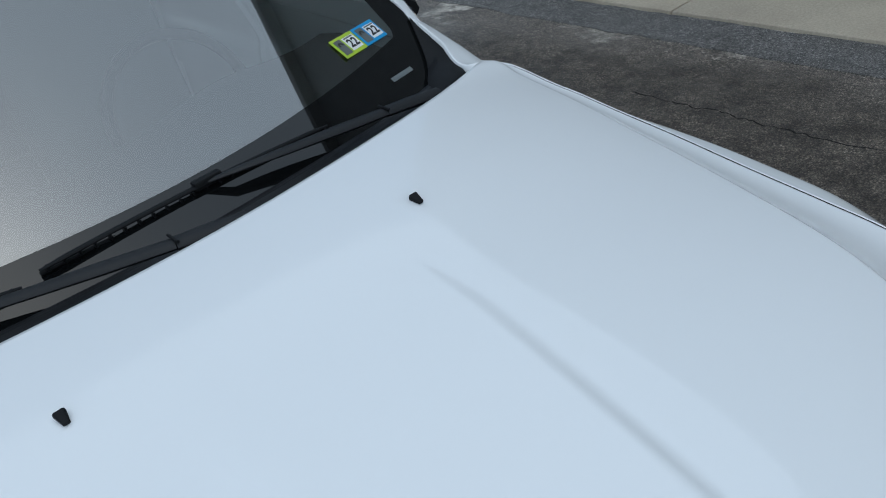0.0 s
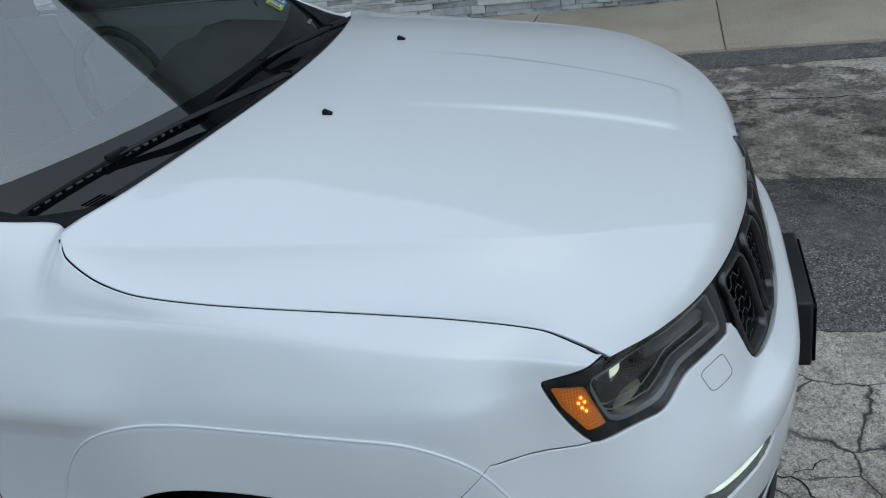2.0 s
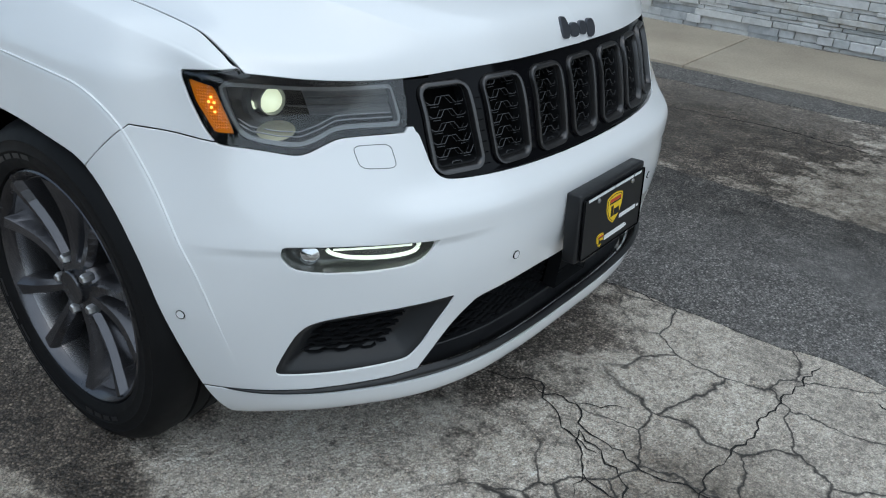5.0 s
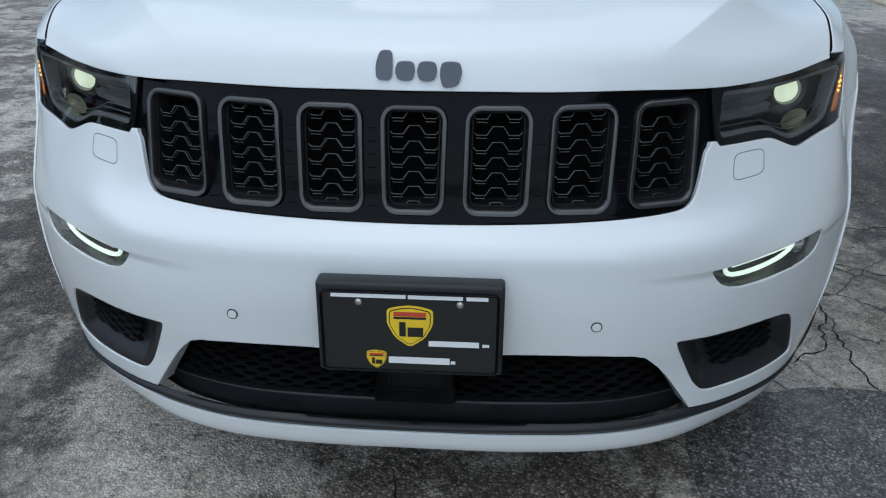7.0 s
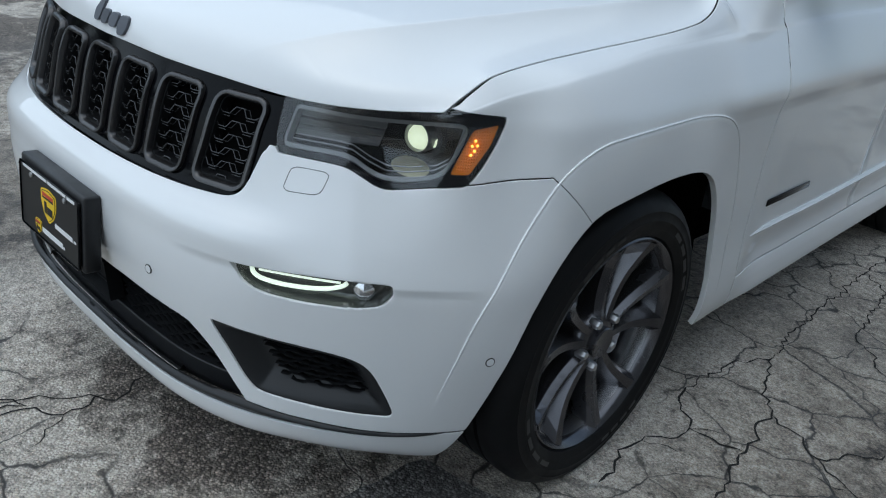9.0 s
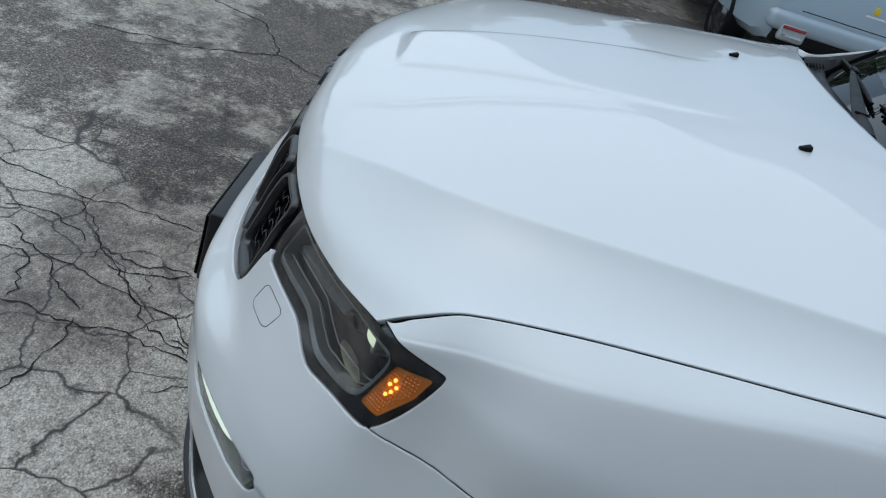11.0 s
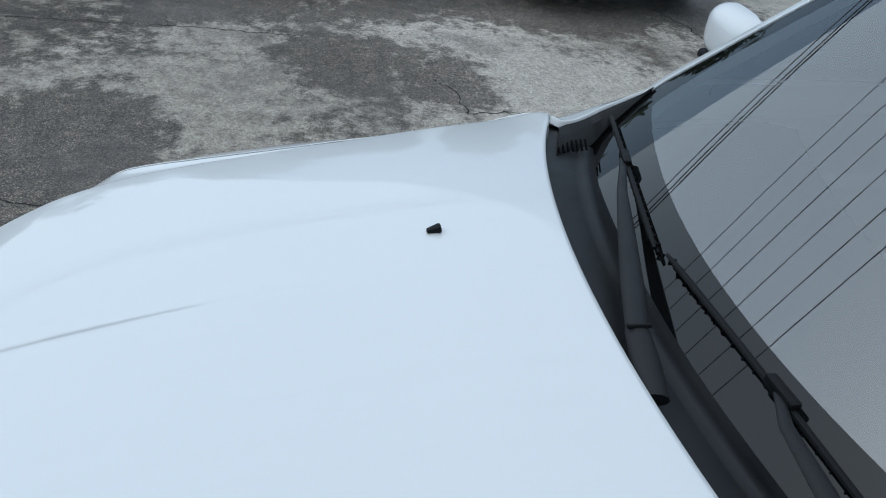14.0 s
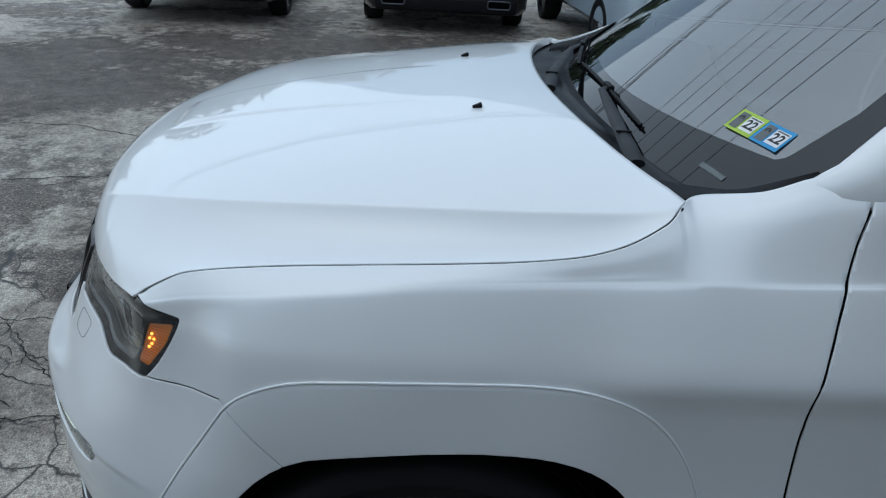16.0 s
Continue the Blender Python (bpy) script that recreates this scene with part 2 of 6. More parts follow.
def lathe_bm(profile, steps=64, axis="x"):
    """Turns a closed profile of (distance along the axis, radius) round the axis."""
    bm = bmesh.new()
    rings = []
    for k in range(steps):
        a = 2 * math.pi * k / steps
        rings.append([bm.verts.new((s, r * math.cos(a), r * math.sin(a))) for s, r in profile])
    m = len(profile)
    for k in range(steps):
        r, q = rings[k], rings[(k + 1) % steps]
        for i in range(m):
            j = (i + 1) % m
            if profile[i][1] < 1e-6 and profile[j][1] < 1e-6:
                continue
            bm.faces.new((r[i], r[j], q[j], q[i]))
    bmesh.ops.remove_doubles(bm, verts=bm.verts, dist=1e-6)
    return bm


def box_bm(size, place=(0, 0, 0), bevel=0.0, segments=2, turn=None):
    bm = bmesh.new()
    bmesh.ops.create_cube(bm, size=1)
    bmesh.ops.scale(bm, vec=size, verts=bm.verts)
    if bevel:
        bmesh.ops.bevel(bm, geom=bm.edges[:], offset=bevel, segments=segments, affect="EDGES", profile=0.5)
    if turn is not None:
        bmesh.ops.transform(bm, matrix=turn, verts=bm.verts)
    bmesh.ops.translate(bm, vec=place, verts=bm.verts)
    return bm


def prism_bm(outline, depth, bevel=0.0):
    """A flat shape in x and z, with its face towards -y and its depth towards +y."""
    bm = bmesh.new()
    f = bm.faces.new([bm.verts.new((x, 0, z)) for x, z in outline])
    ex = bmesh.ops.extrude_face_region(bm, geom=[f])
    bmesh.ops.translate(bm, vec=(0, depth, 0), verts=[v for v in ex["geom"] if isinstance(v, bmesh.types.BMVert)])
    if bevel:
        bmesh.ops.bevel(bm, geom=[e for e in bm.edges if abs(e.verts[0].co.y) < 1e-6 and abs(e.verts[1].co.y) < 1e-6], offset=bevel, segments=2, affect="EDGES")
    return bm


def rounded(w, h, r, n=5):
    out = []
    for cx, cz, a0 in ((w / 2 - r, h / 2 - r, 0), (-w / 2 + r, h / 2 - r, 90), (-w / 2 + r, -h / 2 + r, 180), (w / 2 - r, -h / 2 + r, 270)):
        out += [(cx + r * math.cos(radians(a0 + 90 * k / n)), cz + r * math.sin(radians(a0 + 90 * k / n))) for k in range(n + 1)]
    return out


# ---------- body surface ----------
def hermite(t, p):
    """A smooth curve through the rows of p at even steps, at the places t."""
    p = np.asarray(p, float)
    n = len(p)
    t = np.clip(np.asarray(t, float), 0, n - 1)
    i = np.minimum(t.astype(int), n - 2)
    f = (t - i)[..., None]
    d = np.empty_like(p)
    d[1:-1] = (p[2:] - p[:-2]) / 2
    d[0], d[-1] = p[1] - p[0], p[-1] - p[-2]
    a, b, da, db = p[i], p[i + 1], d[i], d[i + 1]
    return a * (1 + 2 * f) * (1 - f) ** 2 + b * f * f * (3 - 2 * f) + da * f * (1 - f) ** 2 - db * f * f * (1 - f)


def curve(x, xs, ys):
    """A smooth monotone-looking curve y(x) through knots."""
    xs, ys = np.asarray(xs, float), np.asarray(ys, float)
    x = np.clip(x, xs[0], xs[-1])
    i = np.clip(np.searchsorted(xs, x) - 1, 0, len(xs) - 2)
    h = np.diff(xs)
    s = np.diff(ys) / h
    m = np.empty_like(ys)
    m[1:-1] = np.where(s[1:] * s[:-1] > 0, 2 * s[1:] * s[:-1] / (s[1:] + s[:-1] + 1e-12), 0)
    m[0], m[-1] = s[0], s[-1]
    f = (x - xs[i]) / h[i]
    return ys[i] * (1 + 2 * f) * (1 - f) ** 2 + ys[i + 1] * f * f * (3 - 2 * f) + h[i] * (m[i] * f * (1 - f) ** 2 - m[i + 1] * f * f * (1 - f))


# heights shared by all the upright sections, from the sill to below the shoulder
LEVELS = (0.20, 0.24, 0.29, 0.35, 0.43, 0.51, 0.59, 0.66, 0.72, 0.77, 0.84, 0.91, 0.97)


def shoulder(y):
    """The crease of the fender below the hood's gap: x and z."""
    ys = (0.40, 0.515, 0.62, 0.76, 0.94, 1.14, 1.37, 1.565, 1.9, 3.2, 4.8)
    return curve(y, ys, (0.815, 0.856, 0.877, 0.884, 0.884, 0.884, 0.885, 0.887, 0.893, 0.90, 0.86)), curve(y, ys, (1.000, 1.040, 1.058, 1.077, 1.095, 1.109, 1.123, 1.134, 1.150, 1.165, 1.165))


def section(x, y, angle, insets, top):
    """One upright section: where it stands, which way it faces, how far each level lies inside, and its top edge."""
    nx, ny = math.cos(radians(angle)), math.sin(radians(angle))
    rows = [(x - nx * d, y - ny * d, z) for d, z in zip(insets, LEVELS)]
    tx, ty, tz = top
    if tz < 0.99:  # nose: squeeze the upper levels under the lip of the hood
        rows = [r for r in rows if r[2] < tz - 0.03]
    else:
        lx, ly, lz = rows[-1]
        sx, sz = (float(q) for q in shoulder(np.array(y)))
        if angle > 10 or y < 0.45:
            sx, sz = lx + (tx - lx) * 0.5, lz + (tz - lz) * 0.8
        rows += [(lx + (sx - lx) * q + b, ly + (ty - ly) * q, lz + (sz - lz) * r) for q, r, b in ((0.36, 0.45, 0.0), (0.80, 0.86, 0.002), (1.0, 1.0, 0.0))]
        # a soft ridge between shoulder and top where the fender runs up to the glass
        bulge = float(np.interp(y, (1.25, 1.33, 1.37, 1.47, 1.565, 1.75, 1.95), (0.0, 0.006, 0.012, 0.018, 0.020, 0.008, 0.0)))
        rows.append((sx + (tx - sx) * 0.5, ty, sz + (tz - sz) * 0.55 + bulge))
    rows.append((tx, ty, tz))
    # the lower 52 rows lie at the same heights in all sections, the upper 17 run on to the top edge
    tt = np.linspace(0, 11, 900)
    low = np.interp(np.linspace(0.20, 0.91, 52), hermite(tt, rows)[:, 2], tt)
    return hermite(np.concatenate([low, np.linspace(11, len(rows) - 1, 18)[1:]]), rows)


NOSE = (0.10, 0.05, 0.032, 0.030, 0.026, 0.016, 0.003, 0.0, 0.006, 0.050, 0.068, 0.085, 0.10)
MID = (0.10, 0.05, 0.032, 0.028, 0.022, 0.008, 0.0, 0.0, 0.007, 0.055, 0.080, 0.100, 0.118)
BROW = (0.10, 0.055, 0.034, 0.026, 0.018, 0.010, 0.004, 0.002, 0.018, 0.040, 0.074, 0.104, 0.122)
CORNER = (0.08, 0.055, 0.036, 0.022, 0.010, 0.002, 0.0, 0.002, 0.016, 0.028, 0.046, 0.060, 0.066)
FLARE = (0.08, 0.06, 0.036, 0.018, 0.006, 0.0, 0.0, 0.0, 0.001, 0.003, 0.007, 0.016, 0.030)
ARCH = (0.05, 0.04, 0.020, 0.010, 0.004, 0.0, 0.0, 0.0, 0.0, 0.001, 0.007, 0.014, 0.022)
REAR = (0.05, 0.035, 0.014, 0.002, 0.002, 0.008, 0.010, 0.010, 0.011, 0.012, 0.011, 0.008, 0.001)
DOOR = (0.05, 0.03, 0.008, 0.010, 0.028, 0.020, 0.022, 0.022, 0.020, 0.018, 0.016, 0.013, 0.002)

TIP = (0.08, 0.055, 0.036, 0.022, 0.010, 0.002, 0.0, 0.002, 0.014, 0.028, 0.048, 0.063, 0.074)
BEHIND = (0.08, 0.06, 0.036, 0.018, 0.006, 0.0, 0.0, 0.0, 0.003, 0.008, 0.016, 0.027, 0.041)

SECTIONS = [
    section(0.00, 0.030, -90, NOSE, (0.00, 0.140, 0.982)),
    section(0.20, 0.033, -87, NOSE, (0.193, 0.1494, 0.981)),
    section(0.40, 0.054, -80, MID, (0.380, 0.182, 0.979)),
    section(0.55, 0.103, -68, MID, (0.506, 0.223, 0.976)),
    section(0.68, 0.178, -57, BROW, (0.622, 0.278, 0.977)),
    section(0.80, 0.275, -46, BROW, (0.728, 0.345, 0.985)),
    section(0.885, 0.382, -34, CORNER, (0.803, 0.418, 1.008)),
    section(0.940, 0.485, -22, TIP, (0.812, 0.510, 1.056)),
    section(0.966, 0.585, -10, BEHIND, (0.817, 0.62, 1.074)),
    section(0.976, 0.72, -4, FLARE, (0.830, 0.76, 1.094)),
    section(0.978, 0.94, 0, ARCH, (0.850, 0.94, 1.113)),
    section(0.976, 1.14, 0, ARCH, (0.862, 1.15, 1.146)),
    section(0.974, 1.30, 0, REAR, (0.830, 1.30, 1.184)),
    section(0.973, 1.335, 0, REAR, (0.779, 1.337, 1.207)),
    section(0.972, 1.38, 0, REAR, (0.741, 1.366, 1.210)),
    section(0.972, 1.47, 0, REAR, (0.774, 1.47, 1.236)),
    section(0.972, 1.565, 0, REAR, (0.783, 1.565, 1.272)),
    section(0.972, 1.75, 0, DOOR, (0.853, 1.75, 1.255)),
    section(0.972, 1.95, 0, DOOR, (0.862, 1.95, 1.248)),
    section(0.972, 2.45, 0, DOOR, (0.88, 2.45, 1.240)),
    section(0.972, 3.20, 0, DOOR, (0.88, 3.20, 1.245)),
    section(0.976, 3.60, 0, ARCH, (0.87, 3.60, 1.250)),
    section(0.974, 4.15, 4, ARCH, (0.85, 4.15, 1.250)),
    section(0.930, 4.55, 25, CORNER, (0.80, 4.50, 1.250)),
    section(0.60, 4.74, 75, CORNER, (0.60, 4.64, 1.250)),
    section(0.00, 4.78, 90, CORNER, (0.00, 4.68, 1.250)),
]


def dense_net(step=0.05, soft=0.022):
    """The sections joined along the flank and evened out over a few centimetres round the nose."""
    net = np.array(SECTIONS)
    flat = net.reshape(len(net), -1)
    h = np.linalg.norm(np.diff(net[:, 30], axis=0), axis=1)[:, None]
    slope = np.diff(flat, axis=0) / h
    m = np.empty_like(flat)
    m[0], m[-1] = slope[0], slope[-1]
    m[1:-1] = (slope[1:] * h[:-1] + slope[:-1] * h[1:]) / (h[1:] + h[:-1])
    u = np.arange(0, len(net) - 1 + step / 2, step)
    i = np.minimum(u.astype(int), len(net) - 2)
    f = (u - i)[:, None]
    rows = flat[i] * (1 + 2 * f) * (1 - f) ** 2 + flat[i + 1] * f * f * (3 - 2 * f) + h[i] * (m[i] * f * (1 - f) ** 2 - m[i + 1] * f * f * (1 - f))
    rows = rows.reshape(len(u), 69, 3)
    whole_row = np.concatenate([rows[40:0:-1] * (-1, 1, 1), rows])
    along = np.concatenate([[0], np.cumsum(np.linalg.norm(np.diff(whole_row[:, 30], axis=0), axis=1))])
    w = np.exp(-0.5 * ((along[:, None] - along[None]) / soft) ** 2) * np.gradient(along)[None]
    w /= w.sum(1, keepdims=True)
    even = np.einsum("ab,bcd->acd", w, whole_row)[40:]
    k = (np.clip((10.5 - u) / 1.0, 0, 1))[:, None, None] * np.concatenate([np.ones(52), np.linspace(1, 0, 17)])[None, :, None]
    return rows * (1 - k) + even * k


NET = dense_net()


def side_skin(u, v):
    """The upright skin of one half: u runs from the middle of the nose (0) back along the flank, v from the sill (0) to the shoulder (1)."""
    rows = hermite(np.asarray(u, float) / 0.05, NET.reshape(len(NET), -1)).reshape(len(u), 69, 3)
    p = np.stack([hermite(np.asarray(v, float) * 68, r) for r in rows])
    # the shoulder meets the hood's edge exactly
    top = rows[:, -1]
    ex, ez = hood_edge(top[:, 1])
    on = np.clip((np.asarray(u) - 5.85) / 0.3, 0, 1) * np.clip((12.9 - np.asarray(u)) / 0.3, 0, 1)
    k = np.clip((np.asarray(v, float) - 0.917) / 0.083, 0, 1)
    p[:, :, 0] += ((ex - top[:, 0]) * on)[:, None] * k
    p[:, :, 2] += ((ez - top[:, 2]) * on)[:, None] * k
    return p


LIP_X = (0, 0.2, 0.4, 0.55, 0.69, 0.797)


def lip(x):
    """The front edge of the hood over the grille and the lamps: y and z."""
    a = np.abs(x)
    return curve(a, LIP_X, (0.140, 0.150, 0.187, 0.240, 0.318, 0.398)), curve(a, LIP_X, (0.982, 0.981, 0.979, 0.974, 0.981, 0.995))


GAP_Y = (0.28, 0.398, 0.440, 0.500, 0.62, 0.76, 0.94, 1.05, 1.15, 1.22, 1.30, 1.345)


def hood_edge(y):
    """The outer edge of the hood along the fender: x and z."""
    return curve(y, GAP_Y, (0.775, 0.797, 0.806, 0.812, 0.819, 0.831, 0.850, 0.858, 0.862, 0.853, 0.826, 0.775)), curve(y, GAP_Y, (0.925, 0.995, 1.026, 1.057, 1.0755, 1.091, 1.1105, 1.1225, 1.1375, 1.1535, 1.188, 1.212))


# the crease along the hood's side
CREST_Y = (0.15, 0.28, 0.35, 0.43, 0.55, 0.72, 0.885, 1.115, 1.265, 1.345)


def hood_deck(x, y):
    """Height of the upper side of the hood, before the nose is rolled down."""
    a = np.abs(x)
    zc = curve(y, (0.1, 0.25, 0.45, 0.7, 0.9, 1.05, 1.2, 1.4), (1.036, 1.086, 1.140, 1.187, 1.215, 1.236, 1.249, 1.256))
    xg = hood_edge(y)[0]
    zg = curve(y, GAP_Y, (0.985, 1.028, 1.041, 1.057, 1.0755, 1.091, 1.1105, 1.1225, 1.1375, 1.1535, 1.188, 1.212))
    xk = np.minimum(curve(y, CREST_Y, (0.36, 0.49, 0.547, 0.602, 0.648, 0.688, 0.722, 0.767, 0.788, 0.800)), xg - 0.004)
    zk = np.maximum(curve(y, CREST_Y, (1.030, 1.068, 1.091, 1.109, 1.127, 1.145, 1.160, 1.180, 1.194, 1.212)), zg + 0.001)
    inner = zc - (zc - zk) * np.clip(a / xk, 0, 1.06) ** 2.8
    s = np.clip((a - xk) / (xg - xk), 0, 1)
    outer = zg + (zk - zg) * (1 - s) ** 2.1
    k = 1 / (1 + np.exp(np.clip(-(a - xk) / 0.0035, -60, 60)))
    z = inner * (1 - k) + outer * k
    # raised panel in the middle, dying out towards the rear
    side = 0.125 + 0.06 * np.clip((y - 0.3) / 0.5, 0, 1)
    edge = 1 / (1 + np.exp(np.clip((a - side) / 0.0042, -60, 60)))
    front = 1 / (1 + np.exp(np.clip(-(y - 0.285 - 0.012 * (a / 0.12) ** 4) / 0.0060, -60, 60)))
    return z + 0.0068 * edge * front * np.clip((0.95 - y) / 0.45, 0, 1)


def hood_rear(x):
    return 1.19 + 0.155 * (np.abs(x) / 0.775) ** 2.1


def rolled(deck, zf, d, a):
    """The hood's height with its nose rolled down to the lip."""
    w = np.clip((a - 0.72) / 0.28, 0, 1)
    h = 0.100 - 0.012 * np.clip(a / 0.6, 0, 1) ** 2
    rise = zf + h * (1 - w * w * (3 - 2 * w)) * (1 - np.exp(-d / 0.034)) + 0.74 * d
    k = 0.018 * (1 - a**4) + 0.006
    z = -k * np.log(np.exp(-(deck - 1) / k) + np.exp(-(rise - 1) / k)) + 1
    return z


def hood_skin(a, b):
    """One half of the hood: a runs from the middle outwards, b from the lip to the cowl."""
    a, b = np.meshgrid(a, b, indexing="ij")
    yo = 0.398 + (1.345 - 0.398) * b
    x = a * hood_edge(yo)[0]
    yf, zf = lip(a * 0.797)
    y = yf + (hood_rear(a * 0.775) - yf) * b
    deck = hood_deck(x, y)
    d = y - yf
    z = rolled(deck, zf, d, a)
    z += (hood_edge(y[-1])[1] - z[-1])[None] * a**14
    # ease the outer front corner
    w = np.clip((a - 0.84) / 0.1, 0, 1) * np.clip((0.15 - d) / 0.08, 0, 1)
    w[-1], w[:, 0], w[0], w[:, -1] = 0, 0, 0, 0
    for _ in range(25):
        z[1:-1, 1:-1] += 0.5 * w[1:-1, 1:-1] * ((z[2:, 1:-1] + z[:-2, 1:-1] + z[1:-1, 2:] + z[1:-1, :-2]) / 4 - z[1:-1, 1:-1])
    return np.stack([x, y, z], -1)


# ---------- the car: body ----------
car = empty("suv", "white sport utility vehicle with black grille and dark grey wheels", "car")

ARCH_EDGE = smooth_outline(((0.43, 0.10), (0.445, 0.21), (0.502, 0.49), (0.566, 0.668), (0.665, 0.787), (0.80, 0.812), (1.05, 0.826), (1.19, 0.800), (1.285, 0.72), (1.345, 0.58), (1.39, 0.40), (1.40, 0.10)), 2)
ARCH_LINE = smooth_outline(((0.35, 0.10), (0.382, 0.40), (0.420, 0.595), (0.476, 0.706), (0.543, 0.812), (0.580, 0.878), (0.613, 0.907), (0.665, 0.931), (0.735, 0.943), (0.951, 0.951), (1.10, 0.950), (1.208, 0.940), (1.282, 0.906), (1.345, 0.840), (1.399, 0.735), (1.45, 0.55), (1.48, 0.10)), 2)
LAMP = smooth_outline(((0.790, 1.06), (0.738, 0.873), (0.80, 0.873), (0.89, 0.872), (0.945, 0.869), (0.985, 0.857), (1.022, 0.845), (1.055, 0.840), (1.105, 0.846), (1.165, 0.855), (1.225, 0.861), (1.262, 0.864), (1.283, 0.880), (1.305, 0.904), (1.330, 0.940), (1.348, 0.976), (1.350, 0.990), (1.340, 0.9915), (1.230, 0.999), (1.200, 1.000), (1.192, 1.002), (1.190, 1.06)), 2, 0.22)
GRILLE_HALF = [(0.548, 1.06), (0.535, 0.876), (0.526, 0.868), (0.521, 0.840), (0.515, 0.808), (0.506, 0.784), (0.486, 0.772), (0.42, 0.768), (0.27, 0.763), (0.0, 0.758)]
GRILLE = smooth_outline([(-a, z) for a, z in GRILLE_HALF] + [(a, z) for a, z in GRILLE_HALF[-2::-1]], 2, 0.22)
FOG = smooth_outline(((0.545, 0.665), (0.556, 0.6665), (0.66, 0.671), (0.744, 0.675), (0.800, 0.676), (0.809, 0.674), (0.810, 0.664), (0.808, 0.650), (0.796, 0.627), (0.757, 0.615), (0.672, 0.610), (0.60, 0.616), (0.570, 0.632)), 2, 0.2)
POCKET = smooth_outline(((0.497, 0.519), (0.508, 0.5195), (0.60, 0.514), (0.70, 0.508), (0.748, 0.500), (0.772, 0.488), (0.788, 0.464), (0.806, 0.405), (0.813, 0.372), (0.811, 0.358), (0.800, 0.355), (0.70, 0.357), (0.60, 0.364), (0.583, 0.368), (0.570, 0.380), (0.550, 0.406)), 2, 0.2)
LOW_GRILLE = smooth_outline(((-0.575, 0.30), (-0.553, 0.342), (-0.478, 0.455), (-0.425, 0.506), (0, 0.500), (0.425, 0.506), (0.478, 0.455), (0.553, 0.342), (0.575, 0.30)), 2, 0.2)


def arch_of(p, outline):
    """Signed distance inside either wheel opening, seen from the side."""
    front = inside(p[:, 1], p[:, 2], outline)
    rear = inside(p[:, 1] - 2.915, p[:, 2], outline)
    return np.where(np.abs(p[:, 0]) > 0.6, np.maximum(front, rear), -1.0)


def flared(p):
    """Swells the skin a little round the wheel openings, up to the line of the flare."""
    q = p.reshape(-1, 3).copy()
    d = arch_of(q, ARCH_LINE)
    fade = np.clip((q[:, 2] - 0.36) / 0.14, 0, 1)
    s = np.clip((d + 0.002) / 0.008, 0, 1)
    push = 0.0030 * s * s * (3 - 2 * s) * fade
    side = np.sign(q[:, 0])
    q[:, 0] += side * push * np.clip((q[:, 1] - 0.33) / 0.2, 0, 1)
    q[:, 1] -= push * np.clip((0.60 - q[:, 1]) / 0.2, 0, 1) * (q[:, 1] < 1)
    return q.reshape(p.shape)


def half_skin(u0, u1, nu, nv, inset=0.0, v0=0.0, v1=1.0):
    p = side_skin(np.linspace(u0, u1, nu), np.linspace(v0, v1, nv))
    if inset:
        du = np.gradient(p, axis=0)
        dv = np.gradient(p, axis=1)
        n = np.cross(du, dv)
        n /= np.maximum(np.linalg.norm(n, axis=2, keepdims=True), 1e-9)
        p = p - n * inset
    return p


def whole(p):
    return np.concatenate([p[:0:-1] * (-1, 1, 1), p])


def sheet(p):
    return p.reshape(-1, 3), [tuple(f) for f in grid_faces(p.shape[0], p.shape[1])]


def mirrored(verts, faces):
    return np.asarray(verts) * (-1, 1, 1), [tuple(f[::-1]) for f in faces]


def wz(p):
    return np.abs(p[:, 0]) + p[:, 1]


def seam(p):
    """Positive on the bumper's side of its seam with the fender."""
    y, z = p[:, 1], p[:, 2]
    upper = np.interp(y, (0.0, 0.40, 0.43, 0.569), (0.90, 0.866, 0.868, 0.884)) - z
    rear = (0.569 + (0.884 - z) * 1.05) - y
    return np.minimum(np.where(y < 0.569, upper, 1.0), rear)


def trim_top(x):
    return np.interp(np.abs(x), (0, 0.3, 0.55, 0.62, 0.80, 0.88), (0.323, 0.328, 0.331, 0.323, 0.312, 0.309))


def trim_low(x):
    return np.interp(np.abs(x), (0, 0.5, 0.7, 0.82, 0.88), (0.296, 0.296, 0.294, 0.299, 0.305))


def scooped(p):
    """A soft step in the bumper that runs inwards from the top of the slim lamps."""
    q = p.reshape(-1, 3).copy()
    a = np.abs(q[:, 0])
    d = 0.668 - q[:, 2]
    run = np.clip((a - 0.40) / 0.12, 0, 1) * np.clip((0.92 - a) / 0.06, 0, 1)
    k = 0.007 * run * np.clip(d / 0.016, 0, 1) * np.exp(-np.clip(d, 0, 1) / 0.07)
    q[:, 1] += k * 0.8
    q[:, 0] -= np.sign(q[:, 0]) * k * 0.5
    return q.reshape(p.shape)


front = flared(scooped(whole(half_skin(0, 9.4, 380, 270))))
fv, ff = sheet(front)
GAPW = 0.0030


def front_part(*tests):
    v, f = fv, ff
    for g in tests:
        v, f = clip(v, f, g)
    return v, f


def bumper_region(p):
    return np.minimum(seam(p) - 0.0016, -arch_of(p, ARCH_EDGE))


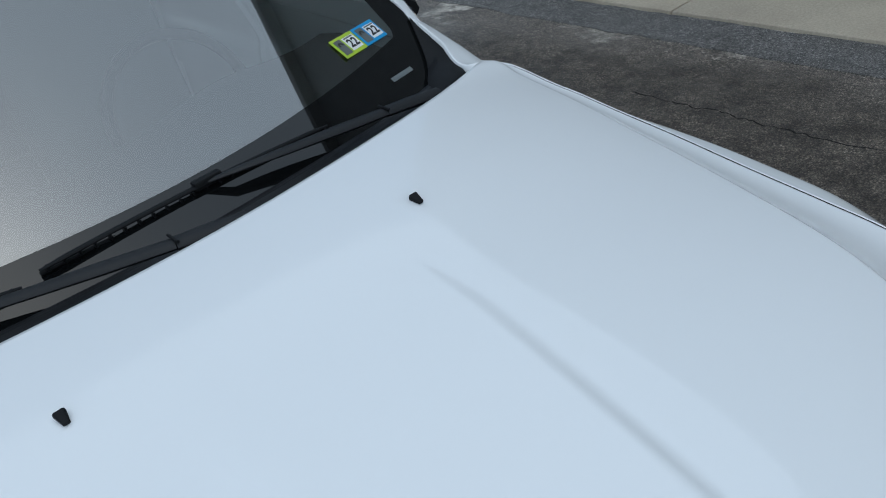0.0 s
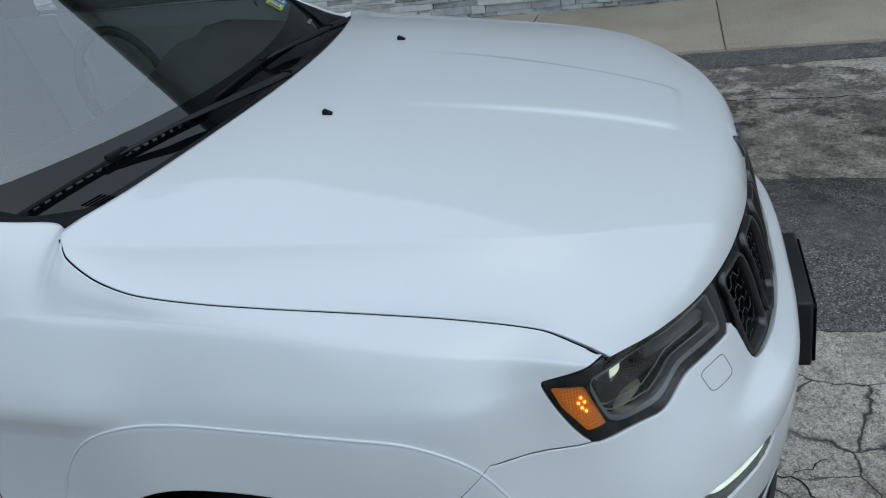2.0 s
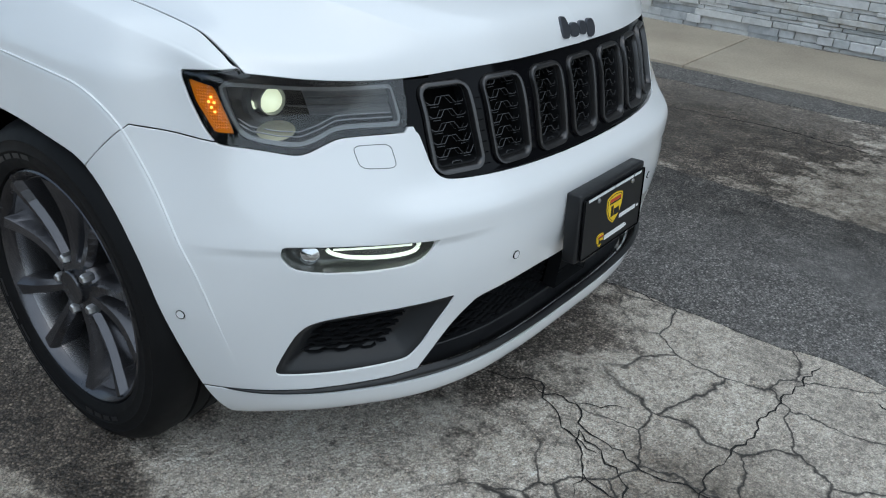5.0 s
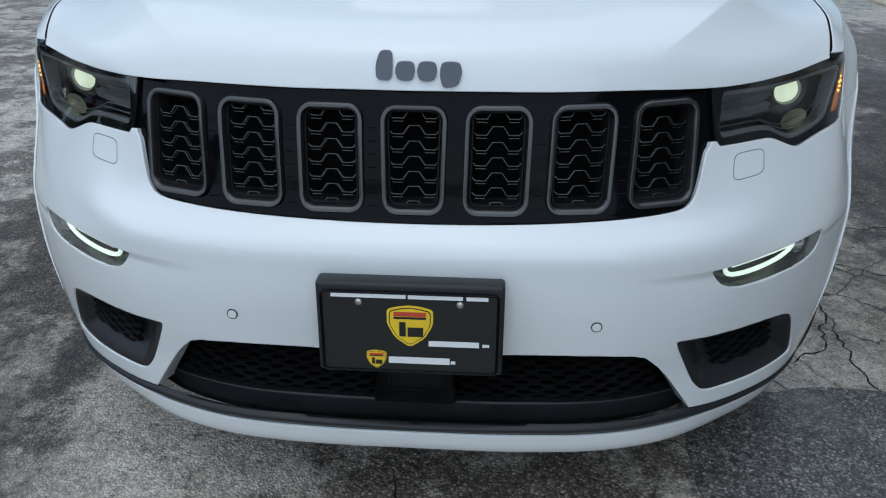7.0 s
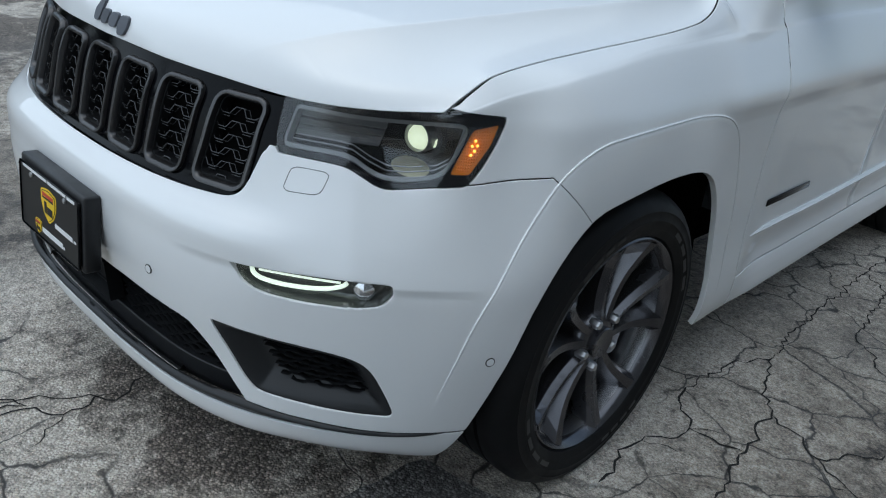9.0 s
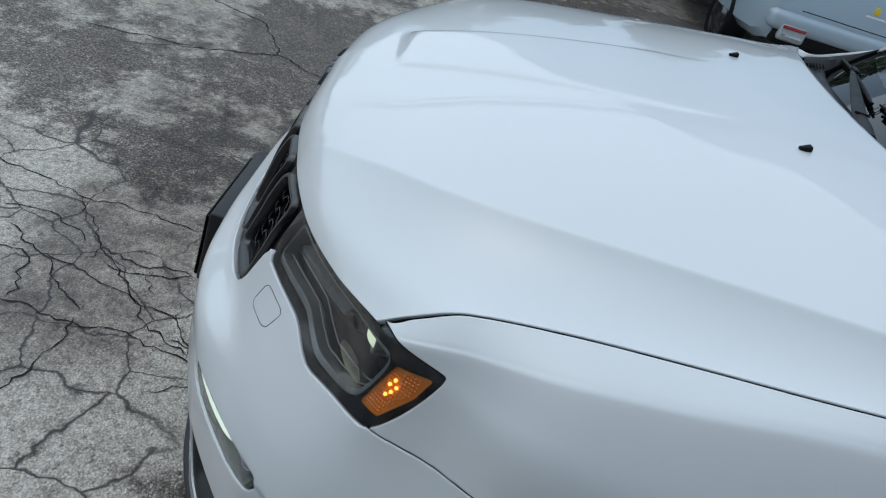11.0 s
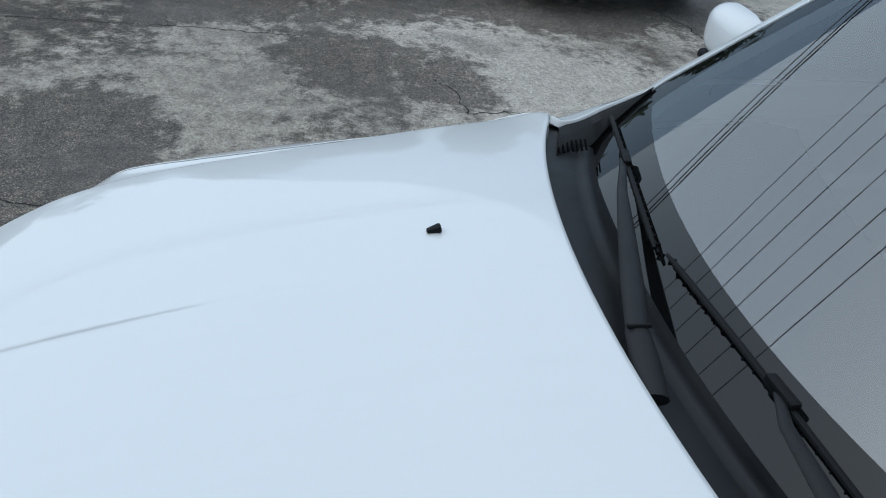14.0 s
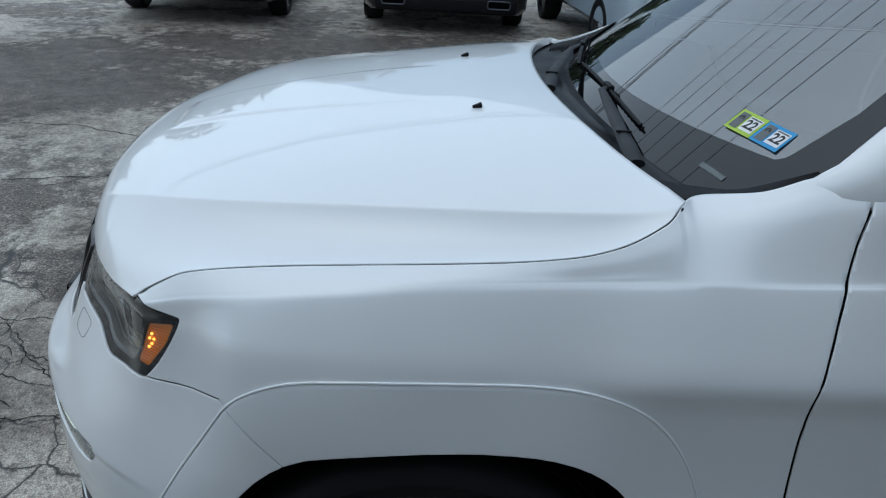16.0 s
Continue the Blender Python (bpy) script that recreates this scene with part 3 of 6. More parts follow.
v, f = front_part(bumper_region, lambda p: p[:, 2] - trim_top(p[:, 0]) - 0.001, lambda p: -inside(wz(p), p[:, 2], LAMP) - 0.002, lambda p: -inside(p[:, 0], p[:, 2], GRILLE) - 0.001,
                  lambda p: -inside(np.abs(p[:, 0]), p[:, 2], FOG), lambda p: -inside(np.abs(p[:, 0]), p[:, 2], POCKET), lambda p: -inside(p[:, 0], p[:, 2], LOW_GRILLE))
link_mesh("front_bumper", *flange(v, f, 0.045, 0.003), white_paint, car)
v, f = front_part(bumper_region, lambda p: trim_low(p[:, 0]) - p[:, 2], lambda p: p[:, 2] - np.interp(np.abs(p[:, 0]), (0, 0.4, 0.7, 0.86), (0.244, 0.240, 0.226, 0.212)))
link_mesh("bumper_lip", *flange(v, f, 0.03, 0.004), white_paint, car)
v, f = front_part(bumper_region, lambda p: p[:, 2] - trim_low(p[:, 0]) - 0.001, lambda p: trim_top(p[:, 0]) - p[:, 2])
q = np.clip((v[:, 2] - trim_low(v[:, 0])) / (trim_top(v[:, 0]) - trim_low(v[:, 0])), 0, 1)
v = v - normals_of(v, f) * (0.005 - 0.012 * np.sin(np.pi * q ** 1.6))[:, None]
link_mesh("bumper_trim", *flange(v, f, 0.02, 0.002), trim_plastic, car, label="matt black plastic trim strip")

# flanks, one panel after another
flank = flared(side_skin(np.concatenate([np.linspace(5.0, 14.6, 560), np.linspace(14.65, 17.0, 50), np.linspace(17.1, 24.0, 60)]), np.linspace(0, 1, 280)))
sv, sf = sheet(flank)


def flank_part(name, *tests, mat=None):
    v, f = sv, sf
    for g in (lambda p: -arch_of(p, ARCH_EDGE),) + tests:
        v, f = clip(v, f, g)
    w, h = flange(v, f, 0.016, 0.0025)
    a = link_mesh(name, w, h, mat or white_paint, car)
    link_mesh(name, *mirrored(w, h), mat or white_paint, car)
    return a


def door_gap(p):
    """y of the gap between fender and front door at each height."""
    return np.interp(p[:, 2], (0.3, 0.45, 0.738, 0.857, 0.95, 0.988, 1.084, 1.134, 1.186, 1.239, 1.275), (1.59, 1.572, 1.553, 1.547, 1.548, 1.556, 1.578, 1.592, 1.606, 1.627, 1.635))


SILL = 0.395
flank_part("fender", lambda p: -seam(p) - 0.0016, lambda p: door_gap(p) - p[:, 1] - GAPW, lambda p: -inside(wz(p), p[:, 2], LAMP) - 0.002, lambda p: p[:, 2] - np.interp(p[:, 1], (1.30, 1.40, 1.6), (0.272, 0.282, 0.290)))
flank_part("front_door", lambda p: p[:, 1] - door_gap(p) - GAPW, lambda p: 2.63 - p[:, 1], lambda p: p[:, 2] - SILL)
flank_part("rear_door", lambda p: p[:, 1] - 2.636, lambda p: 3.40 - p[:, 1] - 0.35 * np.clip(0.75 - p[:, 2], 0, 1), lambda p: p[:, 2] - SILL)
flank_part("sill", lambda p: p[:, 1] - door_gap(p) - GAPW, lambda p: SILL - 0.005 - p[:, 2], lambda p: p[:, 2] - 0.29, lambda p: 3.5 - p[:, 1])
flank_part("rear_quarter", lambda p: p[:, 1] - 3.405 + 0.35 * np.clip(0.75 - p[:, 2], 0, 1), lambda p: p[:, 2] - 0.30)

# black shell added behind the gaps and openings to stand in for their shade
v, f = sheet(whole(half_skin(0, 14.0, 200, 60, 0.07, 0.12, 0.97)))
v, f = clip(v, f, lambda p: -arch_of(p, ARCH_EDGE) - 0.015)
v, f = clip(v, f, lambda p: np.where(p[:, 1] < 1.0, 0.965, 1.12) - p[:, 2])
link_mesh("shade_shell", v, f, shadow_black, car)

# hood
hv, hf = sheet(whole(hood_skin(np.linspace(0, 1, 270), np.linspace(0, 1, 240) ** 1.4)))
hv, hf = clip(hv, hf, lambda p: hood_edge(p[:, 1])[0] - 0.0062 - np.abs(p[:, 0]))
hf = [tuple(q[::-1]) for q in hf] if normals_of(hv, hf)[len(hv) // 2][2] < 0 else hf
hood = link_mesh("hood", *flange(hv, hf, 0.02, 0.002), white_paint, car)

# ---------- wheels ----------
def make_wheel(place):
    wheel = new("wheel")
    wheel.parent = car
    w, r = 0.265, 0.379
    # the tyre's section, seen along its axis; the outer side is +x
    out = 0.0
    profile = [(out - 0.012, 0.276), (out + 0.004, 0.283), (out + 0.012, 0.300), (out + 0.0125, 0.302), (out + 0.014, 0.322), (out + 0.0155, 0.324), (out + 0.0150, 0.328), (out + 0.011, 0.342), (out + 0.0125, 0.346), (out + 0.005, 0.361), (out - 0.007, 0.373), (out - 0.024, 0.3815)]
    for k in range(5):
        a = out - 0.035 - k * 0.046
        profile += [(a, 0.385), (a - 0.036, 0.385), (a - 0.038, 0.377), (a - 0.044, 0.377)]
    profile += [(out - w + 0.02, 0.375), (out - w + 0.002, 0.36), (out - w - 0.01, 0.32), (out - w + 0.01, 0.268)]
    part("tyre", lathe_bm(profile, 96), rubber, wheel)
    for start, sweep in ((20, 46), (110, 30), (200, 46), (290, 30)):
        bm = bmesh.new()
        inner, outer = [], []
        for k in range(17):
            a = radians(start + sweep * k / 16)
            for r0, row in ((0.307, inner), (0.3185, outer)):
                row.append(bm.verts.new((out + 0.0142 if r0 < 0.31 else out + 0.0150, r0 * math.cos(a), r0 * math.sin(a))))
        for k in range(16):
            if k % 4 != 3:
                bm.faces.new((inner[k], outer[k], outer[k + 1], inner[k + 1]))
        part("sidewall_mark", bm, tyre_gloss, wheel, smooth=False)
    rim = part("rim", lathe_bm([(0.0, 0.279), (0.003, 0.275), (-0.004, 0.267), (-0.02, 0.260), (-0.06, 0.250), (-0.2, 0.250), (-0.2, 0.257), (-0.02, 0.270), (-0.006, 0.279)], 96), rim_metal, wheel)
    part("barrel", lathe_bm([(-0.022, 0.2565), (-0.060, 0.2485), (-0.185, 0.2485), (-0.185, 0.2495), (-0.060, 0.2495), (-0.022, 0.2575)], 96), barrel_metal, wheel, "bright inner barrel of the rim")
    # ten slender spokes in five pairs, each with a broad canted flank
    for k in range(10):
        pair, side = divmod(k, 2)
        s0 = 1 if side else -1
        bm = bmesh.new()
        rows = []
        for s in np.linspace(0, 1, 9):
            rr = 0.058 + s * (0.266 - 0.058)
            ang = radians(72 * pair + 90 + s0 * (13.5 + 3.0 * s - 1.5 * math.sin(math.pi * s)))
            wid = 0.0150 + 0.0065 * s + 0.006 * max(0, s - 0.75) * 4
            dep = -0.026 + 0.026 * s ** 1.4 - 0.010 * math.sin(math.pi * s)
            c, n = Vector((0, math.cos(ang), math.sin(ang))), Vector((0, -math.sin(ang), math.cos(ang))) * s0
            row = [(-1.75, -0.060), (-1.25, -0.034), (-0.55, -0.003), (0.45, 0.0), (1.0, -0.016), (1.25, -0.060)]
            rows.append([bm.verts.new(c * rr + n * (wid * o) + Vector((dep + h, 0, 0))) for o, h in row])
        for p, q in zip(rows, rows[1:]):
            for i in range(5):
                bm.faces.new((p[i], p[i + 1], q[i + 1], q[i]))
        bm.faces.new(rows[0])
        bm.faces.new(rows[-1][::-1])
        bmesh.ops.recalc_face_normals(bm, faces=bm.faces)
        part("spoke", bm, rim_metal, wheel, smooth=False)
    part("hub", lathe_bm([(-0.09, 0.001), (-0.09, 0.080), (-0.045, 0.080), (-0.032, 0.070), (-0.026, 0.045), (-0.024, 0.001)], 48), rim_metal, wheel)
    part("cap", lathe_bm([(-0.03, 0.0005), (-0.03, 0.041), (-0.015, 0.041), (-0.012, 0.038), (-0.013, 0.034), (-0.013, 0.0005)], 40), rim_metal, wheel)
    for k in range(5):
        a = radians(72 * k + 54)
        bm = lathe_bm([(-0.04, 0.0005), (-0.04, 0.0125), (-0.018, 0.0125), (-0.013, 0.009), (-0.012, 0.0005)], 6)
        bmesh.ops.translate(bm, vec=(0, 0.0670 * math.cos(a), 0.0670 * math.sin(a)), verts=bm.verts)
        part("wheel_nut", bm, steel, wheel, "bright steel wheel nut")
    part("brake_disc", lathe_bm([(-0.115, 0.05), (-0.115, 0.172), (-0.09, 0.172), (-0.09, 0.05)], 64), disc_metal, wheel)
    part("hub_back", lathe_bm([(-0.2, 0.001), (-0.2, 0.24), (-0.19, 0.24), (-0.19, 0.001)], 48), shadow_black, wheel)
    bm = box_bm((0.07, 0.075, 0.19), (-0.095, 0.155, 0.0), 0.02)
    part("caliper", bm, steel, wheel)
    wheel.matrix_basis = place
    return wheel


WHEEL_SIZE = Matrix.Scale(1.035, 4)
wheel_a = make_wheel(pose(0.950, 0.917, 0.384, -8, 0, 0) @ WHEEL_SIZE)
for place in (pose(0.950, 3.845, 0.389, 20, 0, 0), pose(-0.950, 0.917, 0.384, -16, 0, 180), pose(-0.950, 3.845, 0.389, 0, 0, 180)):
    copy_thing(wheel_a, place @ WHEEL_SIZE).parent = car
# wheel wells and floor pan, with their deep shade put into the black
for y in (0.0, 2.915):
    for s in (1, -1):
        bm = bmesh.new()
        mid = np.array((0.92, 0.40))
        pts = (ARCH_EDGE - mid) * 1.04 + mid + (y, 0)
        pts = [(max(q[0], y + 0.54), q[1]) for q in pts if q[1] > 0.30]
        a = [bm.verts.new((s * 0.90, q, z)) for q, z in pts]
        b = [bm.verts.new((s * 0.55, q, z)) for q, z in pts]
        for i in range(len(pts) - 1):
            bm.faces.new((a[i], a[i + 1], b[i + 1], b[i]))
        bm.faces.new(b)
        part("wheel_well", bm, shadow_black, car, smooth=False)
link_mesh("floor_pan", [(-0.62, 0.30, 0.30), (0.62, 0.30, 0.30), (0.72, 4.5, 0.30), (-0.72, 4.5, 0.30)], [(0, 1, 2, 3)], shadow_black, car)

# black tubes laid in the shut lines, standing in for the shade down the gaps
skin_normals = normals_of(fv, ff)


def sunk(points, depth):
    """Points of the flank by y and z, set a little below the skin."""
    out = []
    for y, z in points:
        k = np.argmin((fv[:, 1] - y) ** 2 + (fv[:, 2] - z) ** 2 + (fv[:, 0] < 0))
        n = skin_normals[k] * (1 if skin_normals[k][0] > 0 else -1)
        out.append((fv[k][0] - n[0] * depth, y - n[1] * depth, z - n[2] * depth))
    return out


flank_normals = normals_of(sv, sf)


def on_flank(y, z, lift=0.0):
    """A point of the outer skin by y and z, lifted a little off it."""
    v, n = (sv, flank_normals) if y > 0.5 else (fv, skin_normals)
    k = np.argmin((v[:, 1] - y) ** 2 + (v[:, 2] - z) ** 2 + (v[:, 0] < 0))
    m = n[k] * (1 if n[k][0] > 0 else -1)
    x = v[k][0] - (m[1] * (y - v[k][1]) + m[2] * (z - v[k][2])) / max(m[0], 0.2)
    return np.array((x, y, z)) + m * lift


# the crisp edge of the wheel arch flare
arc = np.array([p for p in ARCH_LINE if p[1] > 0.415])
run = np.concatenate([[0], np.cumsum(np.linalg.norm(np.diff(arc, axis=0), axis=1))])
edge_pts = [on_flank(float(np.interp(q, run, arc[:, 0])), float(np.interp(q, run, arc[:, 1])), 0.0010) for q in np.linspace(0, run[-1], 150)]
edge_pts = np.array(edge_pts)
for _ in range(3):
    edge_pts[1:-1] = (edge_pts[:-2] + 2 * edge_pts[1:-1] + edge_pts[2:]) / 4
thick = [0.0025 * min(1.0, 0.2 + k / 14, 0.2 + (149 - k) / 14) for k in range(150)]
for side in (1, -1):
    part("flare_edge", tube_bm([(side * p[0], p[1], p[2]) for p in edge_pts], thick, False, 8), white_paint, car)

seam_line = [(y, float(np.interp(y, (0.40, 0.43, 0.569), (0.866, 0.868, 0.884)))) for y in np.linspace(0.418, 0.569, 12)]
seam_line += [(0.569 + (0.884 - z) * 1.05, z) for z in np.linspace(0.88, 0.775, 12)]
for side in (1, -1):
    ys = np.concatenate([np.linspace(0.40, 0.52, 14), np.linspace(0.54, 1.335, 50)])
    ex, ez = hood_edge(ys)
    part("gap_shade", tube_bm([(side * (x - 0.0030), y, z - 0.0050) for x, y, z in zip(ex, ys, ez)], 0.0040, False, 6), shadow_black, car)
    zs = np.linspace(0.40, 1.235, 50)
    gap = door_gap(np.stack([zs, zs, zs], 1))
    pts = []
    for z, y in zip(zs, gap):
        k = np.argmin((sv[:, 1] - y) ** 2 + (sv[:, 2] - z) ** 2)
        pts.append((side * (sv[k][0] - 0.0050), y, z))
    part("gap_shade", tube_bm(pts, 0.0036, False, 6), shadow_black, car)
    part("gap_shade", tube_bm([(side * x, y, z) for x, y, z in sunk(seam_line, 0.0040)], 0.0022, False, 6), shadow_black, car)

# ---------- the car: nose details ----------
TZ = np.linspace(0.23, 0.975, 150)
_tab = side_skin(np.linspace(0, 8.5, 260), np.linspace(0, 1, 160))
TX = np.array([[np.interp(z, c[:, 2], c[:, 0]) for c in _tab] for z in TZ])
TY = np.array([[np.interp(z, c[:, 2], c[:, 1]) for c in _tab] for z in TZ])


def on_nose(x, z, inset=0.0):
    """A point of the nose at x and height z, set in by a distance square to the plan."""
    k = np.interp(z, TZ, np.arange(len(TZ)))
    i = min(int(k), len(TZ) - 2)
    xs, ys = TX[i] + (TX[i + 1] - TX[i]) * (k - i), TY[i] + (TY[i + 1] - TY[i]) * (k - i)
    a = abs(x)
    y = float(np.interp(a, xs, ys))
    dy = (float(np.interp(a + 0.01, xs, ys)) - float(np.interp(a - 0.01, xs, ys))) / 0.02 if a > 0.01 else 0.0
    n = Vector((dy * (1 if x >= 0 else -1), -1, 0)).normalized()
    return Vector((x, y, z)) - n * inset


def on_corner(w, z, inset=0.0, side=1):
    """A point of the lamp's area, by the sum of x and y and by its height."""
    k = np.interp(z, TZ, np.arange(len(TZ)))
    i = min(int(k), len(TZ) - 2)
    xs, ys = TX[i] + (TX[i + 1] - TX[i]) * (k - i), TY[i] + (TY[i + 1] - TY[i]) * (k - i)
    s = xs + ys
    x, y = float(np.interp(w, s, xs)), float(np.interp(w, s, ys))
    dx, dy = float(np.interp(w + 0.02, s, xs)) - x, float(np.interp(w + 0.02, s, ys)) - y
    n = Vector((dy, -dx, 0)).normalized()
    p = Vector((x, y, z)) - n * inset
    return Vector((p.x * side, p.y, p.z))


def shrink(outline, by):
    """Moves an outline inwards (or outwards) by a distance."""
    p = np.asarray(outline, float)
    d = np.roll(p, -1, 0) - np.roll(p, 1, 0)
    n = np.stack([-d[:, 1], d[:, 0]], 1)
    n /= np.maximum(np.linalg.norm(n, axis=1, keepdims=True), 1e-12)
    area = 0.5 * np.sum(p[:, 0] * np.roll(p[:, 1], -1) - np.roll(p[:, 0], -1) * p[:, 1])
    return p + n * by * (1 if area > 0 else -1)


# fields of the seven grille openings: left, right at the top, left, right at the bottom
OPENINGS = [(-0.060, 0.060, -0.056, 0.056, 0.958, 0.770), (0.090, 0.210, 0.087, 0.206, 0.9585, 0.771), (0.241, 0.361, 0.235, 0.353, 0.959, 0.7735), (0.391, 0.511, 0.382, 0.508, 0.9595, 0.778)]
OPENINGS += [(-b, -a, -d, -c, t, s) for a, b, c, d, t, s in OPENINGS[1:]]


def opening_outline(o, inset=0.0, radius=0.026):
    """A rounded four-sided outline, closely stepped so that it follows the nose."""
    a, b, c, d, t, s = o
    q = np.array([(a + inset, t - inset), (b - inset, t - inset), (d - inset, s + inset), (c + inset, s + inset)])
    r = max(radius - inset, 0.004)
    out = []
    for k in range(4):
        p, back, on = q[k], q[k - 1], q[(k + 1) % 4]
        e0, e1 = (back - p) / np.linalg.norm(back - p), (on - p) / np.linalg.norm(on - p)
        p0, p1 = p + e0 * r, p + e1 * r
        for g in np.linspace(0, 1, 8):
            out.append((1 - g) ** 2 * p0 + 2 * g * (1 - g) * (p + (p0 + p1 - 2 * p) * 0.12) + g * g * p1)
        end = on + (p - on) / np.linalg.norm(p - on) * r
        for g in np.linspace(0, 1, 14)[1:-1]:
            out.append(p1 + (end - p1) * g)
    return np.array(out)


def banded(rows, closed=True):
    """A surface through rows of points, each row a closed ring."""
    bm = bmesh.new()
    rings = [[bm.verts.new(p) for p in r] for r in rows]
    n = len(rings[0])
    for p, q in zip(rings, rings[1:]):
        for k in range(n if closed else n - 1):
            bm.faces.new((p[k], p[(k + 1) % n], q[(k + 1) % n], q[k]))
    return bm


def joined(bms):
    """Several small bmeshes as one."""
    bm = bmesh.new()
    for b in bms:
        me = bpy.data.meshes.new("piece")
        b.to_mesh(me)
        b.free()
        bm.from_mesh(me)
        bpy.data.meshes.remove(me)
    return bm


grille = new("grille")
grille.parent = car
grille["label"] = "black seven-slot grille with dark satin rings"
v, f = sheet(whole(half_skin(0, 4.2, 220, 240, 0.010)))
v, f = clip(v, f, lambda p: inside(p[:, 0], p[:, 2], GRILLE) + 0.004)
v, f = clip(v, f, lambda p: np.where(np.abs(p[:, 0]) > 0.47, 0.966, 0.976) - p[:, 2])
for o in OPENINGS:
    outl = opening_outline(o, 0.004)
    v, f = clip(v, f, lambda p: -inside(p[:, 0], p[:, 2], outl))
link_mesh("surround", *flange(v, f, 0.03, 0.002), gloss_black, grille)
# black sheet added close behind the openings as the shade of their depth
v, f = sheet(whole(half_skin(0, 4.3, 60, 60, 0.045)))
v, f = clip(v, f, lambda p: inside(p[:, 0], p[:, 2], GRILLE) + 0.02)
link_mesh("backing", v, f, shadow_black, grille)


def zigzag(x0, x1, z, pitch, rise, phase, inset, mid=None):
    """A row of the honeycomb: flat, up, flat, down, laid out from its middle."""
    mid = (x0 + x1) / 2 if mid is None else mid
    pts, k = [], -int((mid - x0) / pitch) - 2
    while mid + (k - 0.5) * pitch < x1:
        lift = rise if (k + (1 if phase else 0)) % 2 else -rise
        for q in (mid + (k - 0.32) * pitch, mid + (k + 0.32) * pitch):
            if x0 <= q <= x1:
                pts.append(on_nose(q, z + lift, inset))
        k += 1
    return pts


for o in OPENINGS:
    rows = [[on_nose(x, z, inset) for x, z in opening_outline(o, off)] for off, inset in ((0.0, 0.016), (0.0, 0.0035), (0.0016, 0.0005), (0.0050, 0.0), (0.0085, 0.0015), (0.0105, 0.006), (0.0112, 0.016))]
    part("ring", banded(rows), ring_metal, grille)
    rows = [[on_nose(x, z, inset) for x, z in opening_outline(o, off)] for off, inset in ((0.0112, 0.016), (0.0125, 0.0135), (0.0150, 0.0135), (0.0165, 0.018), (0.0175, 0.044))]
    part("inner_ring", banded(rows), black_plastic, grille)
    a, b, c, d, t, s = o
    pieces, mid = [], (a + b + c + d) / 4
    for k in range(8):
        z = s + 0.012 + 0.0262 * k
        q = (z - s) / (t - s)
        if q > 0.93:
            continue
        x0, x1 = c + (a - c) * q + 0.014, d + (b - d) * q - 0.014
        pts = zigzag(x0, x1, z, 0.0290, 0.0072, 1, 0.016, mid)
        if len(pts) > 1:
            pts = [on_nose(x0, z - 0.001, 0.020)] + pts + [on_nose(x1, z - 0.001, 0.020)]
            pieces.append(tube_bm(pts, 0.00125, False, 5))
            pieces.append(tube_bm([p + Vector((0, 0.012, -0.0045)) for p in pts], 0.0008, False, 5))
        for e in (-1, 1):
            flat = [on_nose(mid + e * 0.029 + g * 0.0095, z - 0.0132, 0.019) for g in (-1, 0, 1)]
            pieces.append(tube_bm(flat, 0.0009, False, 5))
    part("mesh_insert", joined(pieces), mesh_plastic, grille)
# thin ribs between the openings
for a, b in ((0.060, 0.090), (0.210, 0.241), (0.361, 0.391)):
    for side in (1, -1):
        for k in range(7):
            z = 0.782 + 0.0225 * k
            shift = -0.003 * (1 - k / 7)
            part("rib", tube_bm([on_nose(side * x, z, 0.0095) for x in np.linspace(a + 0.008 + shift, b - 0.008 + shift, 4)], 0.0010, False, 5), gloss_black, grille)

# lower grille and the two pockets
lower = new("lower_grille")
lower.parent = car
lower["label"] = "matt black honeycomb lower air intake"
# another added black sheet, for the shade inside the lower intake
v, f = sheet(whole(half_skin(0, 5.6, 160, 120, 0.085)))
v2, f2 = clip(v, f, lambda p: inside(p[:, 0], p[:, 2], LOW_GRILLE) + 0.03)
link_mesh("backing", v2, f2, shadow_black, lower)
pieces = []
for k in range(13):
    z = 0.350 + 0.0125 * k
    half = float(np.interp(z, (0.33, 0.345, 0.455, 0.50), (0.56, 0.548, 0.476, 0.44)))
    for x0, x1 in ((-half, -0.075), (0.075, half)):
        pieces.append(tube_bm(zigzag(x0, x1, z, 0.0275, 0.0030, k % 2, 0.058), 0.0085, False, 6, 0.32))
part("mesh_insert", joined(pieces), black_plastic, lower)
v2, f2 = clip(v + (0, -0.045, 0), f, lambda p: inside(p[:, 0], p[:, 2], LOW_GRILLE) + 0.008)
v2, f2 = clip(v2, f2, lambda p: 0.352 - p[:, 2])
link_mesh("ledge", *flange(v2, f2, 0.02), trim_plastic, lower)
# radar block under the plate
block = bmesh.new()
o = [(-0.072, 0.47), (0.072, 0.47), (0.082, 0.362), (-0.082, 0.362)]
i = [(-0.050, 0.462), (0.050, 0.462), (0.056, 0.375), (-0.056, 0.375)]
ov = [block.verts.new(on_nose(x, z, 0.012)) for x, z in o]
iv = [block.verts.new(on_nose(x, z, 0.045)) for x, z in i]
bv = [block.verts.new(on_nose(x, z, 0.05)) for x, z in o]
for k in range(4):
    j = (k + 1) % 4
    block.faces.new((ov[k], ov[j], iv[j], iv[k]))
    block.faces.new((bv[k], bv[j], ov[j], ov[k]))
block.faces.new(iv)
bmesh.ops.bevel(block, geom=[e for e in block.edges], offset=0.004, segments=2, affect="EDGES")
part("sensor_block", block, black_plastic, lower)

